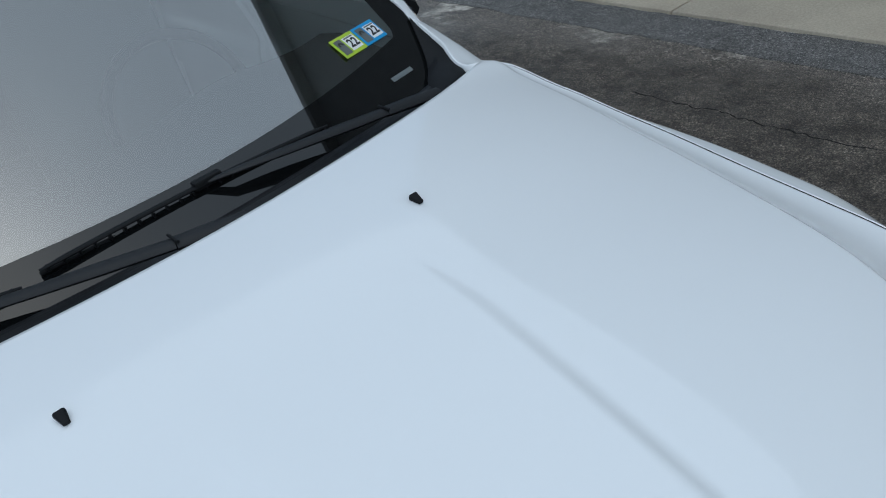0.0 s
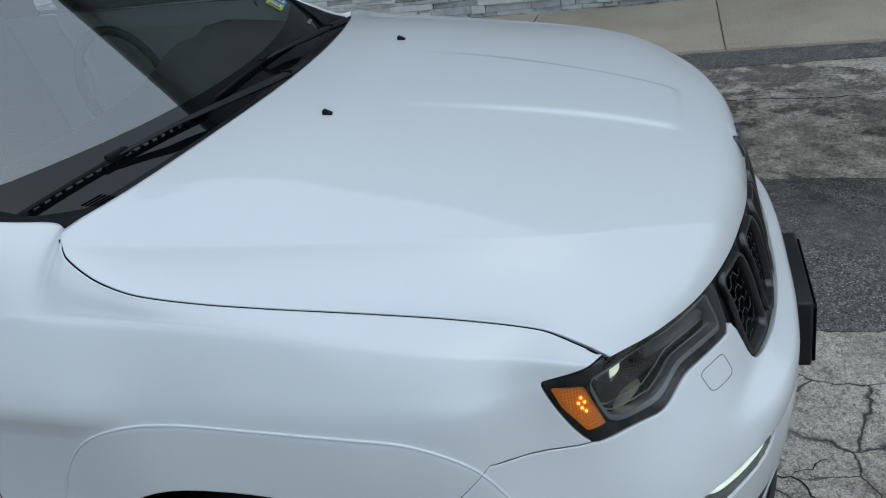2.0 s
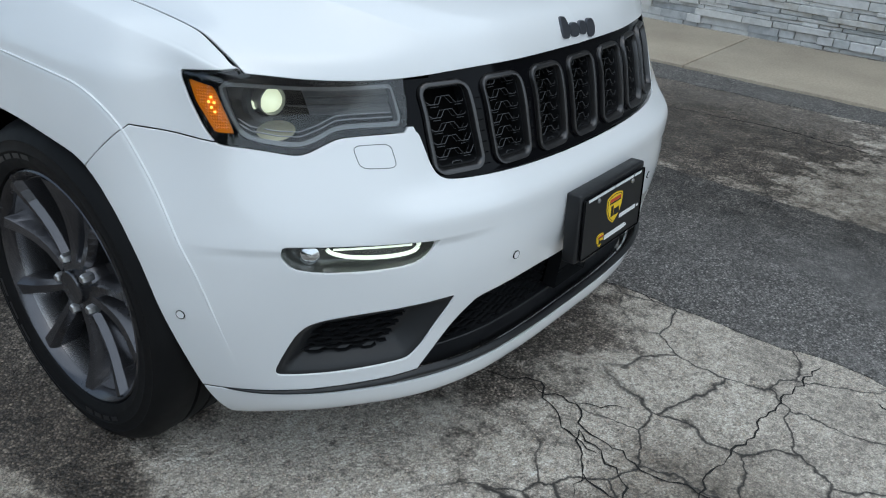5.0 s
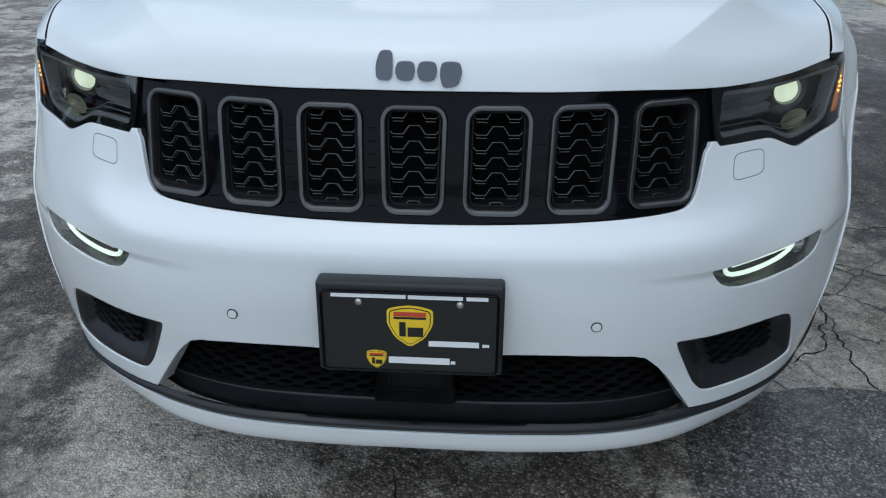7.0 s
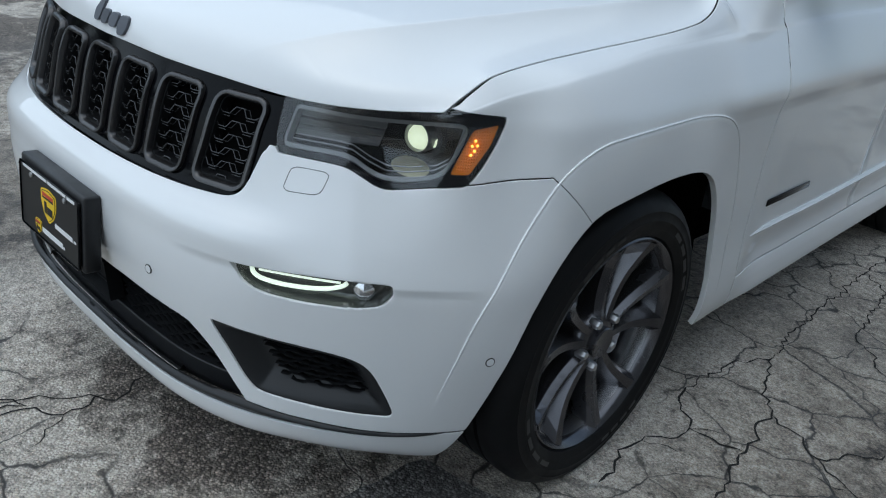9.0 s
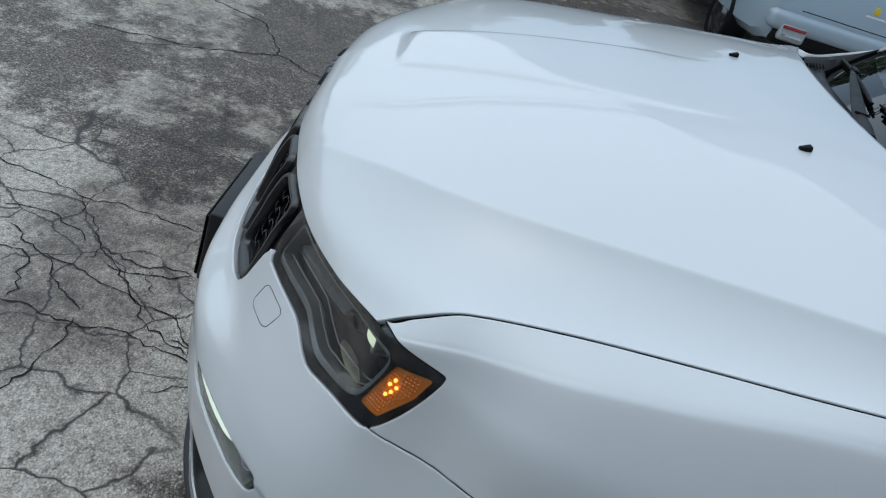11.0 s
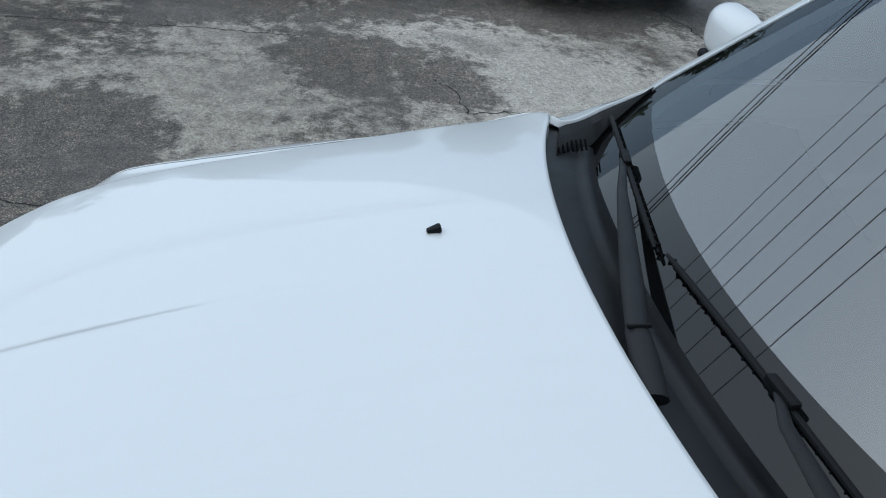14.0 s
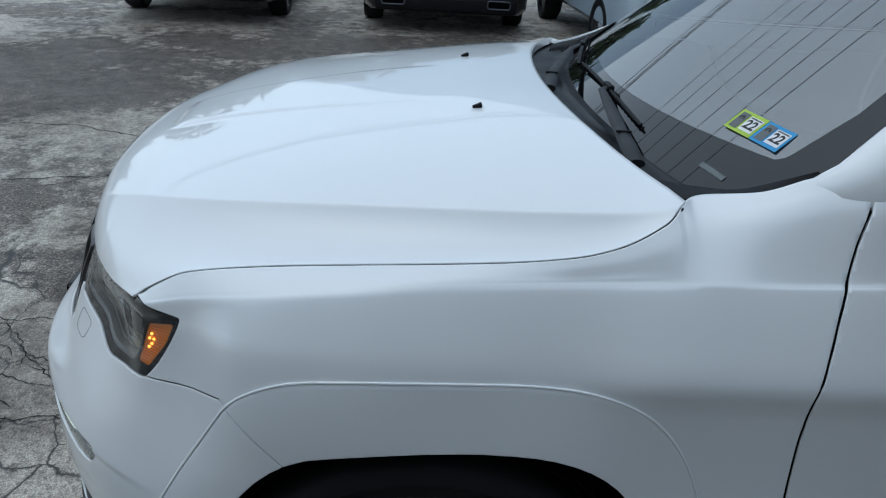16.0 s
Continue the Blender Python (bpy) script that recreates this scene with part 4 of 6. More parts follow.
for side in (1, -1):
    pocket = new("bumper_pocket")
    pocket.parent = car
    v, f = sheet(half_skin(2.2, 7.0, 150, 110, 0.0))
    v, f = clip(v, f, lambda p: inside(p[:, 0], p[:, 2], POCKET) + 0.004)
    # a dished liner: deepest at its middle
    d = np.clip(inside(v[:, 0], v[:, 2], POCKET) / 0.05, 0, 1)
    n = normals_of(v, f)
    v = v - n * (0.004 + 0.040 * (d * d * (3 - 2 * d)))[:, None]
    if side < 0:
        v, f = mirrored(v, f)
    link_mesh("liner", v, f, trim_plastic, pocket)
    pieces = []
    for k in range(8):
        z = 0.398 + 0.0120 * k
        xs = np.linspace(0.56, 0.80, 120)
        ok = xs[(inside(xs, np.full(120, z), POCKET) > 0.020) & (xs > 0.625 - 0.5 * (z - 0.398))]
        if len(ok) > 12:
            pts = [Vector((p.x * side, p.y, p.z)) for p in zigzag(ok[0], ok[-1], z, 0.024, 0.0028, k % 2, 0.034)]
            if len(pts) > 1:
                pieces.append(tube_bm(pts, 0.0075, False, 6, 0.34))
    part("mesh_insert", joined(pieces), black_plastic, pocket)

# headlamps
_lv, _lf = sheet(half_skin(2.6, 8.6, 300, 300, 0.0, 0.55, 1.0))
_lv, _lf = clip(_lv, _lf, lambda p: inside(wz(p), p[:, 2], LAMP))
_ln = normals_of(_lv, _lf)
CHAMBER = smooth_outline(((0.797, 0.944), (0.802, 0.9535), (0.812, 0.9545), (0.95, 0.953), (1.10, 0.959), (1.236, 0.970), (1.246, 0.962), (1.206, 0.890), (1.17, 0.873), (1.10, 0.862), (1.045, 0.859), (1.0, 0.870), (0.955, 0.887), (0.90, 0.891), (0.788, 0.891), (0.778, 0.892), (0.778, 0.902)), 2, 0.22)
FRAME_EDGE = shrink(CHAMBER, -0.0085)
AMBER = smooth_outline(((1.264, 0.968), (1.334, 0.9775), (1.317, 0.938), (1.268, 0.8835), (1.216, 0.881)), 2, 0.07)
for side in (1, -1):
    lamp = new("headlamp")
    lamp.parent = car
    lamp["label"] = "smoked headlamp with lit projector and amber reflector"

    def put(name, verts, faces, mat, **k):
        return link_mesh(name, *((verts, faces) if side > 0 else mirrored(verts, faces)), mat, lamp, **k)

    lens = put("lens", _lv - _ln * 0.001, _lf, lamp_lens)
    lens.visible_shadow = False
    # black rim, silver frame round the chamber, and the dark chamber behind
    rim_v, rim_f = clip(_lv - _ln * 0.0035, _lf, lambda p: np.minimum(-inside(wz(p), p[:, 2], FRAME_EDGE), -inside(wz(p), p[:, 2], AMBER)) - 0.0004)
    put("rim", *flange(rim_v, rim_f, 0.012), gloss_black)
    fr_v, fr_f = clip(_lv - _ln * 0.008, _lf, lambda p: np.minimum(inside(wz(p), p[:, 2], FRAME_EDGE), -inside(wz(p), p[:, 2], CHAMBER)))
    put("frame", *flange(fr_v, fr_f, 0.030), lamp_grey)
    back_v, back_f = clip(_lv - _ln * 0.070, _lf, lambda p: inside(wz(p), p[:, 2], CHAMBER) + 0.012)
    put("bowl", back_v, back_f, lamp_smoke)
    # stepped dark panel towards the grille
    for k, (z0, z1, deep) in enumerate(((0.934, 0.950, 0.030), (0.917, 0.932, 0.036), (0.899, 0.915, 0.030))):
        net = [[on_corner(w, z, deep + 0.012 * g, side) for w in np.linspace(0.79 + 0.2 * (z - 0.92), 1.025 - 0.4 * (0.92 - z), 24)] for z, g in ((z1 + 0.0015, 2.2), (z1, 0.2), (z1 - 0.002, 0.0), (z0 + 0.002, 0.45), (z0, 0.7), (z0 - 0.0005, 2.2))]
        part("louver", banded(net, False), lamp_step, lamp)
    # bright strips along the lower edge of the chamber
    for lift, inset in ((0.0045, 0.022), (0.0095, 0.034)):
        ws = np.linspace(0.785, 1.205, 60)
        line = [on_corner(w, z + lift, inset, side) for w, z in zip(ws, np.interp(ws, (0.78, 0.90, 0.95, 1.0, 1.045, 1.10, 1.17, 1.205), (0.892, 0.891, 0.888, 0.871, 0.860, 0.863, 0.875, 0.891)))]
        part("light_strip", tube_bm(line, 0.0013, False, 6), steel_dim, lamp)
    c = on_corner(1.105, 0.926, 0.045, side)
    facing = Vector((0.12 * side, -1, 0.0)).normalized()
    turn = facing.to_track_quat("X", "Z").to_matrix().to_4x4()
    for name, prof, mat, label in (("projector_ring", [(-0.03, 0.0262), (-0.03, 0.030), (0.000, 0.030), (0.002, 0.028), (-0.002, 0.0262)], lamp_grey, ""),
                                   ("projector_lens", [(-0.030, 0.0004), (-0.030, 0.0258), (-0.010, 0.0255), (0.000, 0.0222), (0.007, 0.0162), (0.0112, 0.009), (0.0125, 0.0004)], xenon_glow, "lit projector lens")):
        bm = lathe_bm(prof, 40)
        bmesh.ops.transform(bm, matrix=Matrix.Translation(c) @ turn, verts=bm.verts)
        part(name, bm, mat, lamp, label)
    bm = lathe_bm([(-0.03, 0.036), (-0.03, 0.050), (-0.016, 0.048), (-0.018, 0.036)], 40)
    bmesh.ops.transform(bm, matrix=Matrix.Translation(c) @ turn, verts=bm.verts)
    part("projector_bezel", bm, lamp_smoke, lamp)
    # a glowing box stands in for the bright reflection beside the projector
    tab = box_bm((0.066, 0.010, 0.017), (c.x, c.y + 0.028, c.z - 0.009), 0.003, 2)
    part("glint_tab", tab, xenon_glow, lamp, "pale glowing tab standing in for a reflection beside the projector")
    # bowl under the projector, its lamplight painted in as warm metal
    bm = bmesh.new()
    ring_pts = [on_corner(1.105 + 0.05 * math.cos(q), 0.875 + 0.022 * math.sin(q), 0.030 - 0.012 * math.sin(q), side) for q in np.linspace(0, 2 * math.pi, 25)[:-1]]
    mid_pt = bm.verts.new(on_corner(1.105, 0.878, 0.040, side))
    ring_v = [bm.verts.new(q) for q in ring_pts]
    for q in range(24):
        bm.faces.new((mid_pt, ring_v[q - 1], ring_v[q]))
    part("lower_reflector", bm, lamplit_reflector, lamp)
    am_v, am_f = clip(_lv - _ln * 0.008, _lf, lambda p: inside(wz(p), p[:, 2], AMBER))
    put("side_reflector", *flange(am_v, am_f, 0.02), amber, label="amber side reflector")
    bm = bmesh.new()
    for w in np.linspace(1.205, 1.315, 17):
        for z in np.linspace(0.880, 0.970, 17):
            if inside(np.array([w]), np.array([z]), AMBER)[0] > 0.005:
                bmesh.ops.create_icosphere(bm, subdivisions=1, radius=0.0024, matrix=Matrix.Translation(on_corner(w, z, 0.0085, side)))
    part("reflector_facets", bm, amber, lamp)
    for w, z in ((1.268, 0.938), (1.276, 0.929), (1.283, 0.939), (1.276, 0.948), (1.267, 0.921)):
        bm = bmesh.new()
        bmesh.ops.create_icosphere(bm, subdivisions=2, radius=0.0027, matrix=Matrix.Translation(on_corner(w, z, 0.0055, side)))
        part("marker_led", bm, marker_glow, lamp, "lit amber marker light")

    # fog and running lamp in the bumper
    fog = new("fog_lamp")
    fog.parent = car
    fog["label"] = "slim clear lamp with lit white light guide"
    v, f = sheet(half_skin(2.4, 6.4, 170, 170, 0.0))
    v, f = clip(v, f, lambda p: inside(p[:, 0], p[:, 2], FOG) + 0.001)
    n = normals_of(v, f)

    def put2(name, verts, faces, mat, **k):
        return link_mesh(name, *((verts, faces) if side > 0 else mirrored(verts, faces)), mat, fog, **k)

    pane = put2("lens", v - n * 0.006, f, glass)
    pane.visible_shadow = False
    e = np.clip(inside(v[:, 0], v[:, 2], FOG) / 0.010, 0, 1)
    put2("bowl", v - n * (0.006 + 0.030 * e)[:, None], f, lamp_silver)
    guide = [(0.585, 0.662), (0.590, 0.648), (0.606, 0.640), (0.64, 0.637), (0.68, 0.639), (0.715, 0.645), (0.738, 0.655), (0.745, 0.663)]
    pts = []
    for k in np.linspace(0, len(guide) - 1, 30):
        x, z = hermite(np.array([k]), guide)[0]
        pts.append(on_nose(x * side, z, 0.016))
    part("light_guide", tube_bm(pts, 0.0046, False, 8), led_glow, fog, "lit pale light guide")
    # thin highlight above the guide, made as a glowing tube
    part("upper_highlight", tube_bm([on_nose(x * side, 0.6585 + 0.03 * (x - 0.60), 0.014) for x in np.linspace(0.60, 0.735, 16)], 0.0022, False, 6), led_glow, fog)
    bm = lathe_bm([(-0.012, 0.0004), (-0.012, 0.020), (0.0, 0.020), (0.006, 0.012), (0.008, 0.0004)], 24)
    c = on_nose(0.772 * side, 0.648, 0.022)
    bmesh.ops.transform(bm, matrix=Matrix.Translation(c) @ ((on_nose(0.772 * side, 0.648, 0.0) - c).to_track_quat("X", "Z").to_matrix().to_4x4()), verts=bm.verts)
    part("bulb", bm, chrome, fog)

    # washer cap, parking sensors
    cap = smooth_outline(((0.585, 0.854), (0.650, 0.854), (0.650, 0.813), (0.584, 0.808)), 3, 0.14)
    part("washer_cap", tube_bm([on_nose(x * side, z, 0.0005) for x, z in cap], 0.0011, True, 5), grey_print, car, "thin seam of the washer cover")
    for x, z in ((0.339, 0.574), (0.928, 0.504)):
        c = on_nose(x * side, z, 0.0) if x < 0.6 else on_corner(1.397, z, -0.002, side)
        nn = (c - (on_nose(x * side, z, 0.02) if x < 0.6 else on_corner(1.397, z, 0.02, side))).normalized()
        m = Matrix.Translation(c) @ nn.to_track_quat("X", "Z").to_matrix().to_4x4()
        sensor = new("parking_sensor")
        sensor.parent = car
        for name, prof, mat in (("face", [(-0.01, 0.0003), (-0.01, 0.0085), (0.0026, 0.0085), (0.0026, 0.0003)], white_paint), ("seam", [(-0.004, 0.0086), (-0.004, 0.0104), (0.0022, 0.0104), (0.0022, 0.0086)], black_plastic)):
            bm = lathe_bm(prof, 28)
            bmesh.ops.transform(bm, matrix=m, verts=bm.verts)
            part(name, bm, mat, sensor)

    # hood washer nozzle
    nz = box_bm((0.016, 0.022, 0.011), (0, 0, 0.004), 0.0035, 3)
    for q in nz.verts:
        if q.co.y < 0:
            q.co.x *= 0.62
            q.co.z = q.co.z * 0.55
    bmesh.ops.transform(nz, matrix=pose(0.282 * side, 1.015, float(hood_deck(np.array([0.282]), np.array([1.015]))[0]) + 0.001, 9, 0, 0), verts=nz.verts)
    part("washer_nozzle", nz, black_plastic, car, "small black washer nozzle")

# badge on the hood: plain satin shapes
badge = new("hood_badge")
badge.parent = car
badge["label"] = "dark satin metal badge of plain shapes"


def on_hood_front(x, z):
    yf, zf = lip(np.array([x]))
    y = np.linspace(float(yf[0]), float(yf[0]) + 0.12, 120)
    d = y - yf[0]
    deck = hood_deck(np.full(120, x), y)
    h = rolled(deck, zf, d, np.full(120, abs(x) / 0.797))
    return float(np.interp(z, h, y))


for shape in (((-0.062, 1.044), (-0.040, 1.044), (-0.038, 1.020), (-0.040, 0.998), (-0.066, 0.998), (-0.068, 1.020)),
              ((-0.030, 1.028), (-0.002, 1.028), (0.002, 1.012), (-0.004, 0.998), (-0.028, 0.998), (-0.034, 1.012)),
              ((0.008, 1.028), (0.036, 1.028), (0.040, 1.012), (0.034, 0.998), (0.010, 0.998), (0.004, 1.012)),
              ((0.046, 1.028), (0.078, 1.028), (0.083, 1.012), (0.076, 0.990), (0.050, 0.986), (0.044, 1.006))):
    outl = smooth_outline(shape, 2, 0.2)
    bm = bmesh.new()
    fr = [bm.verts.new((x, on_hood_front(x, z) - 0.0065, z)) for x, z in outl]
    bk = [bm.verts.new((x, on_hood_front(x, z) + 0.004, z)) for x, z in outl]
    bm.faces.new(fr)
    for k in range(len(fr)):
        bm.faces.new((fr[k], fr[k - 1], bk[k - 1], bk[k]))
    bmesh.ops.bevel(bm, geom=[e for e in bm.edges if e.verts[0] in fr and e.verts[1] in fr], offset=0.0012, segments=2, affect="EDGES")
    part("badge_shape", bm, badge_metal, badge)

# plate holder and dealer plate
holder = new("plate_holder")
holder.parent = car
TILT = pose(0.002, -0.002, 0.592, -3, 0, 0)


def on_plate(name, bm, mat, parent, y=0.0, label="", smooth=False):
    bmesh.ops.transform(bm, matrix=TILT @ Matrix.Translation((0, y, 0)), verts=bm.verts)
    return part(name, bm, mat, parent, label, smooth)


on_plate("bracket", box_bm((0.334, 0.040, 0.180), (0, 0.010, -0.003), 0.007, 3), trim_plastic, holder, smooth=True)
plate = on_plate("plate", box_bm((0.312, 0.004, 0.158), (0, -0.0135, -0.007), 0.0015), black_print, holder, label="black dealer plate with a yellow shield")
on_plate("plate_frame", tube_bm([(x, -0.016, z - 0.007) for x, z in rounded(0.312, 0.158, 0.008)], 0.0028, True, 6), gloss_black, plate, smooth=True)


def shield(w, h):
    return smooth_outline(((-w / 2, h * 0.40), (-w * 0.25, h * 0.47), (0, h * 0.5), (w * 0.25, h * 0.47), (w / 2, h * 0.40), (w * 0.5, 0.05 * h), (w * 0.32, -h * 0.28), (0, -h * 0.5), (-w * 0.32, -h * 0.28), (-w * 0.5, 0.05 * h)), 1, 0.15)


for cx, cz, w, h in ((0.001, 0.007, 0.082, 0.084), (-0.060, -0.062, 0.036, 0.038)):
    for kk, mat, y in ((1.0, yellow_print, -0.0162), (0.90, black_print, -0.0168), (0.86, yellow_print, -0.0174)):
        bm = prism_bm(shield(w * kk, h * kk), 0.0006)
        bmesh.ops.translate(bm, vec=(cx, 0, cz), verts=bm.verts)
        on_plate("shield", bm, mat, plate, y)
    for z0, hh, mat in ((0.30, 0.10, red_print), (0.21, 0.05, black_print)):
        on_plate("band", box_bm((w * 0.70, 0.0006, h * hh), (cx, 0, cz + h * z0)), mat, plate, -0.0180)
    on_plate("emblem_bar", box_bm((w * 0.14, 0.0006, h * 0.34), (cx - w * 0.16, 0, cz - h * 0.06)), black_print, plate, -0.0180)
    on_plate("emblem_bar", box_bm((w * 0.34, 0.0006, h * 0.22), (cx + w * 0.12, 0, cz - h * 0.12), 0.0), black_print, plate, -0.0180)
for x0, x1, z, h in ((-0.138, -0.006, 0.0665, 0.0095), (-0.002, 0.094, 0.0665, 0.0095), (0.100, 0.138, 0.0665, 0.0095), (0.034, 0.124, -0.026, 0.011), (0.130, 0.142, -0.027, 0.006), (-0.038, 0.072, -0.062, 0.013), (0.074, 0.082, -0.064, 0.006)):
    on_plate("print_bar", box_bm((x1 - x0, 0.0006, h), ((x0 + x1) / 2, 0, z)), white_print, plate, -0.0165)
for x in (-0.089, 0.089):
    bm = lathe_bm([(0, 0.0003), (0, 0.0065), (0.003, 0.006), (0.0045, 0.003), (0.0045, 0.0003)], 20)
    bmesh.ops.transform(bm, matrix=pose(x, -0.0165, 0.054, 0, 0, -90), verts=bm.verts)
    on_plate("screw", bm, steel, plate, 0, smooth=True)

# ---------- the car: glass, cowl, wipers ----------
def screen_y(x, z):
    """The windscreen: how far back it lies at x and height z."""
    return 1.378 + 0.16 * (x / 0.75) ** 2 + (z - 1.26) * 1.28 + 0.10 * np.clip(z - 1.26, 0, 1) ** 2


def pillar_x(z):
    """Half the width of the windscreen at height z."""
    return np.interp(z, (1.16, 1.177, 1.205, 1.242, 1.278, 1.70), (0.61, 0.655, 0.732, 0.762, 0.778, 0.64))


def screen_sheet(inset, z0, z1, n=60, m=50, wide=0.0):
    z = np.linspace(z0, z1, m)
    s = np.linspace(-1, 1, n)
    S, Z = np.meshgrid(s, z, indexing="ij")
    X = S * (pillar_x(Z) + wide)
    return np.stack([X, screen_y(X, Z) + inset, Z], -1)


screen = new("windscreen")
screen.parent = car
fv2, ff2 = sheet(screen_sheet(0.0, 1.165, 1.70, 160, 130))


def framed(p):
    """Positive on the printed black border of the windscreen."""
    low = 1.255 + 0.012 * (np.abs(p[:, 0]) / 0.7) ** 2
    edge = np.abs(p[:, 0]) - pillar_x(p[:, 2]) + 0.085 - 0.03 * np.clip((p[:, 2] - 1.26) / 0.1, 0, 1)
    return np.maximum(low - p[:, 2], np.maximum(edge, p[:, 2] - 1.66))


link_mesh("border", *clip(fv2, ff2, framed), border_glass, screen, label="glossy black printed border of the glass")
v, f = clip(fv2, ff2, lambda p: -framed(p))
pane = link_mesh("pane", v, f, windscreen_glass, screen)
pane.visible_shadow = False

# cowl between hood and glass
cx = np.linspace(-0.765, 0.765, 110)
rows = []
for q, dz in ((0.0, -0.028), (0.06, -0.026), (0.35, -0.034), (0.55, -0.033), (0.60, -0.038), (0.66, -0.033), (0.78, -0.036), (0.84, -0.046), (1.0, -0.048)):
    y0 = hood_rear(cx) - 0.02
    y1 = screen_y(cx, 1.195) + 0.01
    z0 = hood_deck(cx, hood_rear(cx))
    y = y0 + (y1 - y0) * q
    rows.append(np.stack([cx, y, z0 + dz + 0.02 * (np.abs(cx) / 0.76) ** 6 * q], -1))
v, f = sheet(np.array(rows).transpose(1, 0, 2))
nn = normals_of(v, f)
f = f if nn[len(v) // 2][2] > 0 else [tuple(q[::-1]) for q in f]
cowl = link_mesh("cowl", v, f, cowl_plastic, car, label="matt black plastic cowl panel")
# raised corner pieces that run up to the pillars
for side in (1, -1):
    bm = bmesh.new()
    net = []
    for t in np.linspace(0, 1, 13):
        o = hermite(np.array([t * 3]), ((0.730, 1.352, 1.200), (0.755, 1.42, 1.215), (0.767, 1.470, 1.231), (0.776, 1.562, 1.271)))[0]
        i = hermite(np.array([t * 3]), ((0.58, 1.30, 1.186), (0.660, 1.398, 1.194), (0.712, 1.452, 1.214), (0.770, 1.556, 1.275)))[0]
        m = (o + i) / 2 + np.array((0, 0, 0.004 + 0.010 * (1 - t)))
        net.append([bm.verts.new((side * p[0], p[1], p[2])) for p in (o - (0, 0, 0.02), o, m, i, i - (0, 0, 0.02))])
    for p, q in zip(net, net[1:]):
        for k in range(4):
            bm.faces.new((p[k], p[k + 1], q[k + 1], q[k]))
    part("cowl_corner", bm, black_plastic, car)
    for k in range(7 if side < 0 else 0):
        part("vent_slot", box_bm((0.050, 0.004, 0.003), (side * 0.635, 1.322 + 0.009 * k, 1.1995 + 0.0012 * k), 0.001, 1, pose(0, 0, 0, 0, 0, side * 15)), shadow_black, cowl)


def wiper(base, knuckle, bend, hook, tip_a, tip_b):
    w = new("wiper")
    w.parent = car
    base, knuckle, bend, hook, tip_a, tip_b = (Vector(p) for p in (base, knuckle, bend, hook, tip_a, tip_b))
    arm = tube_bm([base, base.lerp(knuckle, 0.5), knuckle], [0.017, 0.019, 0.017], False, 10, 0.55)
    part("arm_foot", arm, cowl_plastic, w)
    arm = tube_bm([knuckle, knuckle.lerp(bend, 0.3), knuckle.lerp(bend, 0.75), bend, bend.lerp(hook, 0.6), hook], [0.0155, 0.0165, 0.0125, 0.009, 0.007, 0.006], False, 10, 0.5)
    part("arm", arm, cowl_plastic, w)
    part("knuckle_pin", tube_bm([knuckle + Vector((0, -0.016, 0.0095)), knuckle + Vector((0, 0.016, 0.0095))], 0.0028, False, 6), black_plastic, w)
    line = [tip_a.lerp(tip_b, k / 14) for k in range(15)]
    bow = [p + Vector((0, -0.006, 0.010)) * (1 - abs(2 * k / 14 - 1) ** 2) for k, p in enumerate(line)]
    part("blade_spine", tube_bm(bow, [0.003] + [0.0055] * 13 + [0.003], False, 8, 0.7), black_plastic, w)
    part("blade_rubber", tube_bm([p + Vector((0, 0.008, -0.010)) for p in line], 0.0035, False, 6), rubber, w)
    d = (tip_b - tip_a).normalized()
    for k in range(1, 44):
        if k % 2:
            p = tip_a.lerp(tip_b, k / 44)
            part("blade_claw", box_bm((0.004, 0.012, 0.010), p + Vector((0, 0.003, -0.004)), 0.001, 1), black_plastic, w)
    part("blade_clip", box_bm((0.055, 0.016, 0.018), hook + Vector((0, 0.004, 0.0)), 0.004, 2, Matrix.Rotation(math.atan2(d.y, d.x), 4, "Z")), black_plastic, w)
    return w


wiper((0.095, 1.203, 1.236), (-0.018, 1.226, 1.242), (-0.36, 1.335, 1.252), (-0.50, 1.393, 1.243), (-0.765, 1.470, 1.222), (-0.215, 1.333, 1.238))
wiper((0.60, 1.300, 1.218), (0.465, 1.303, 1.232), (0.165, 1.318, 1.256), (0.110, 1.343, 1.250), (-0.183, 1.337, 1.247), (0.373, 1.362, 1.231))

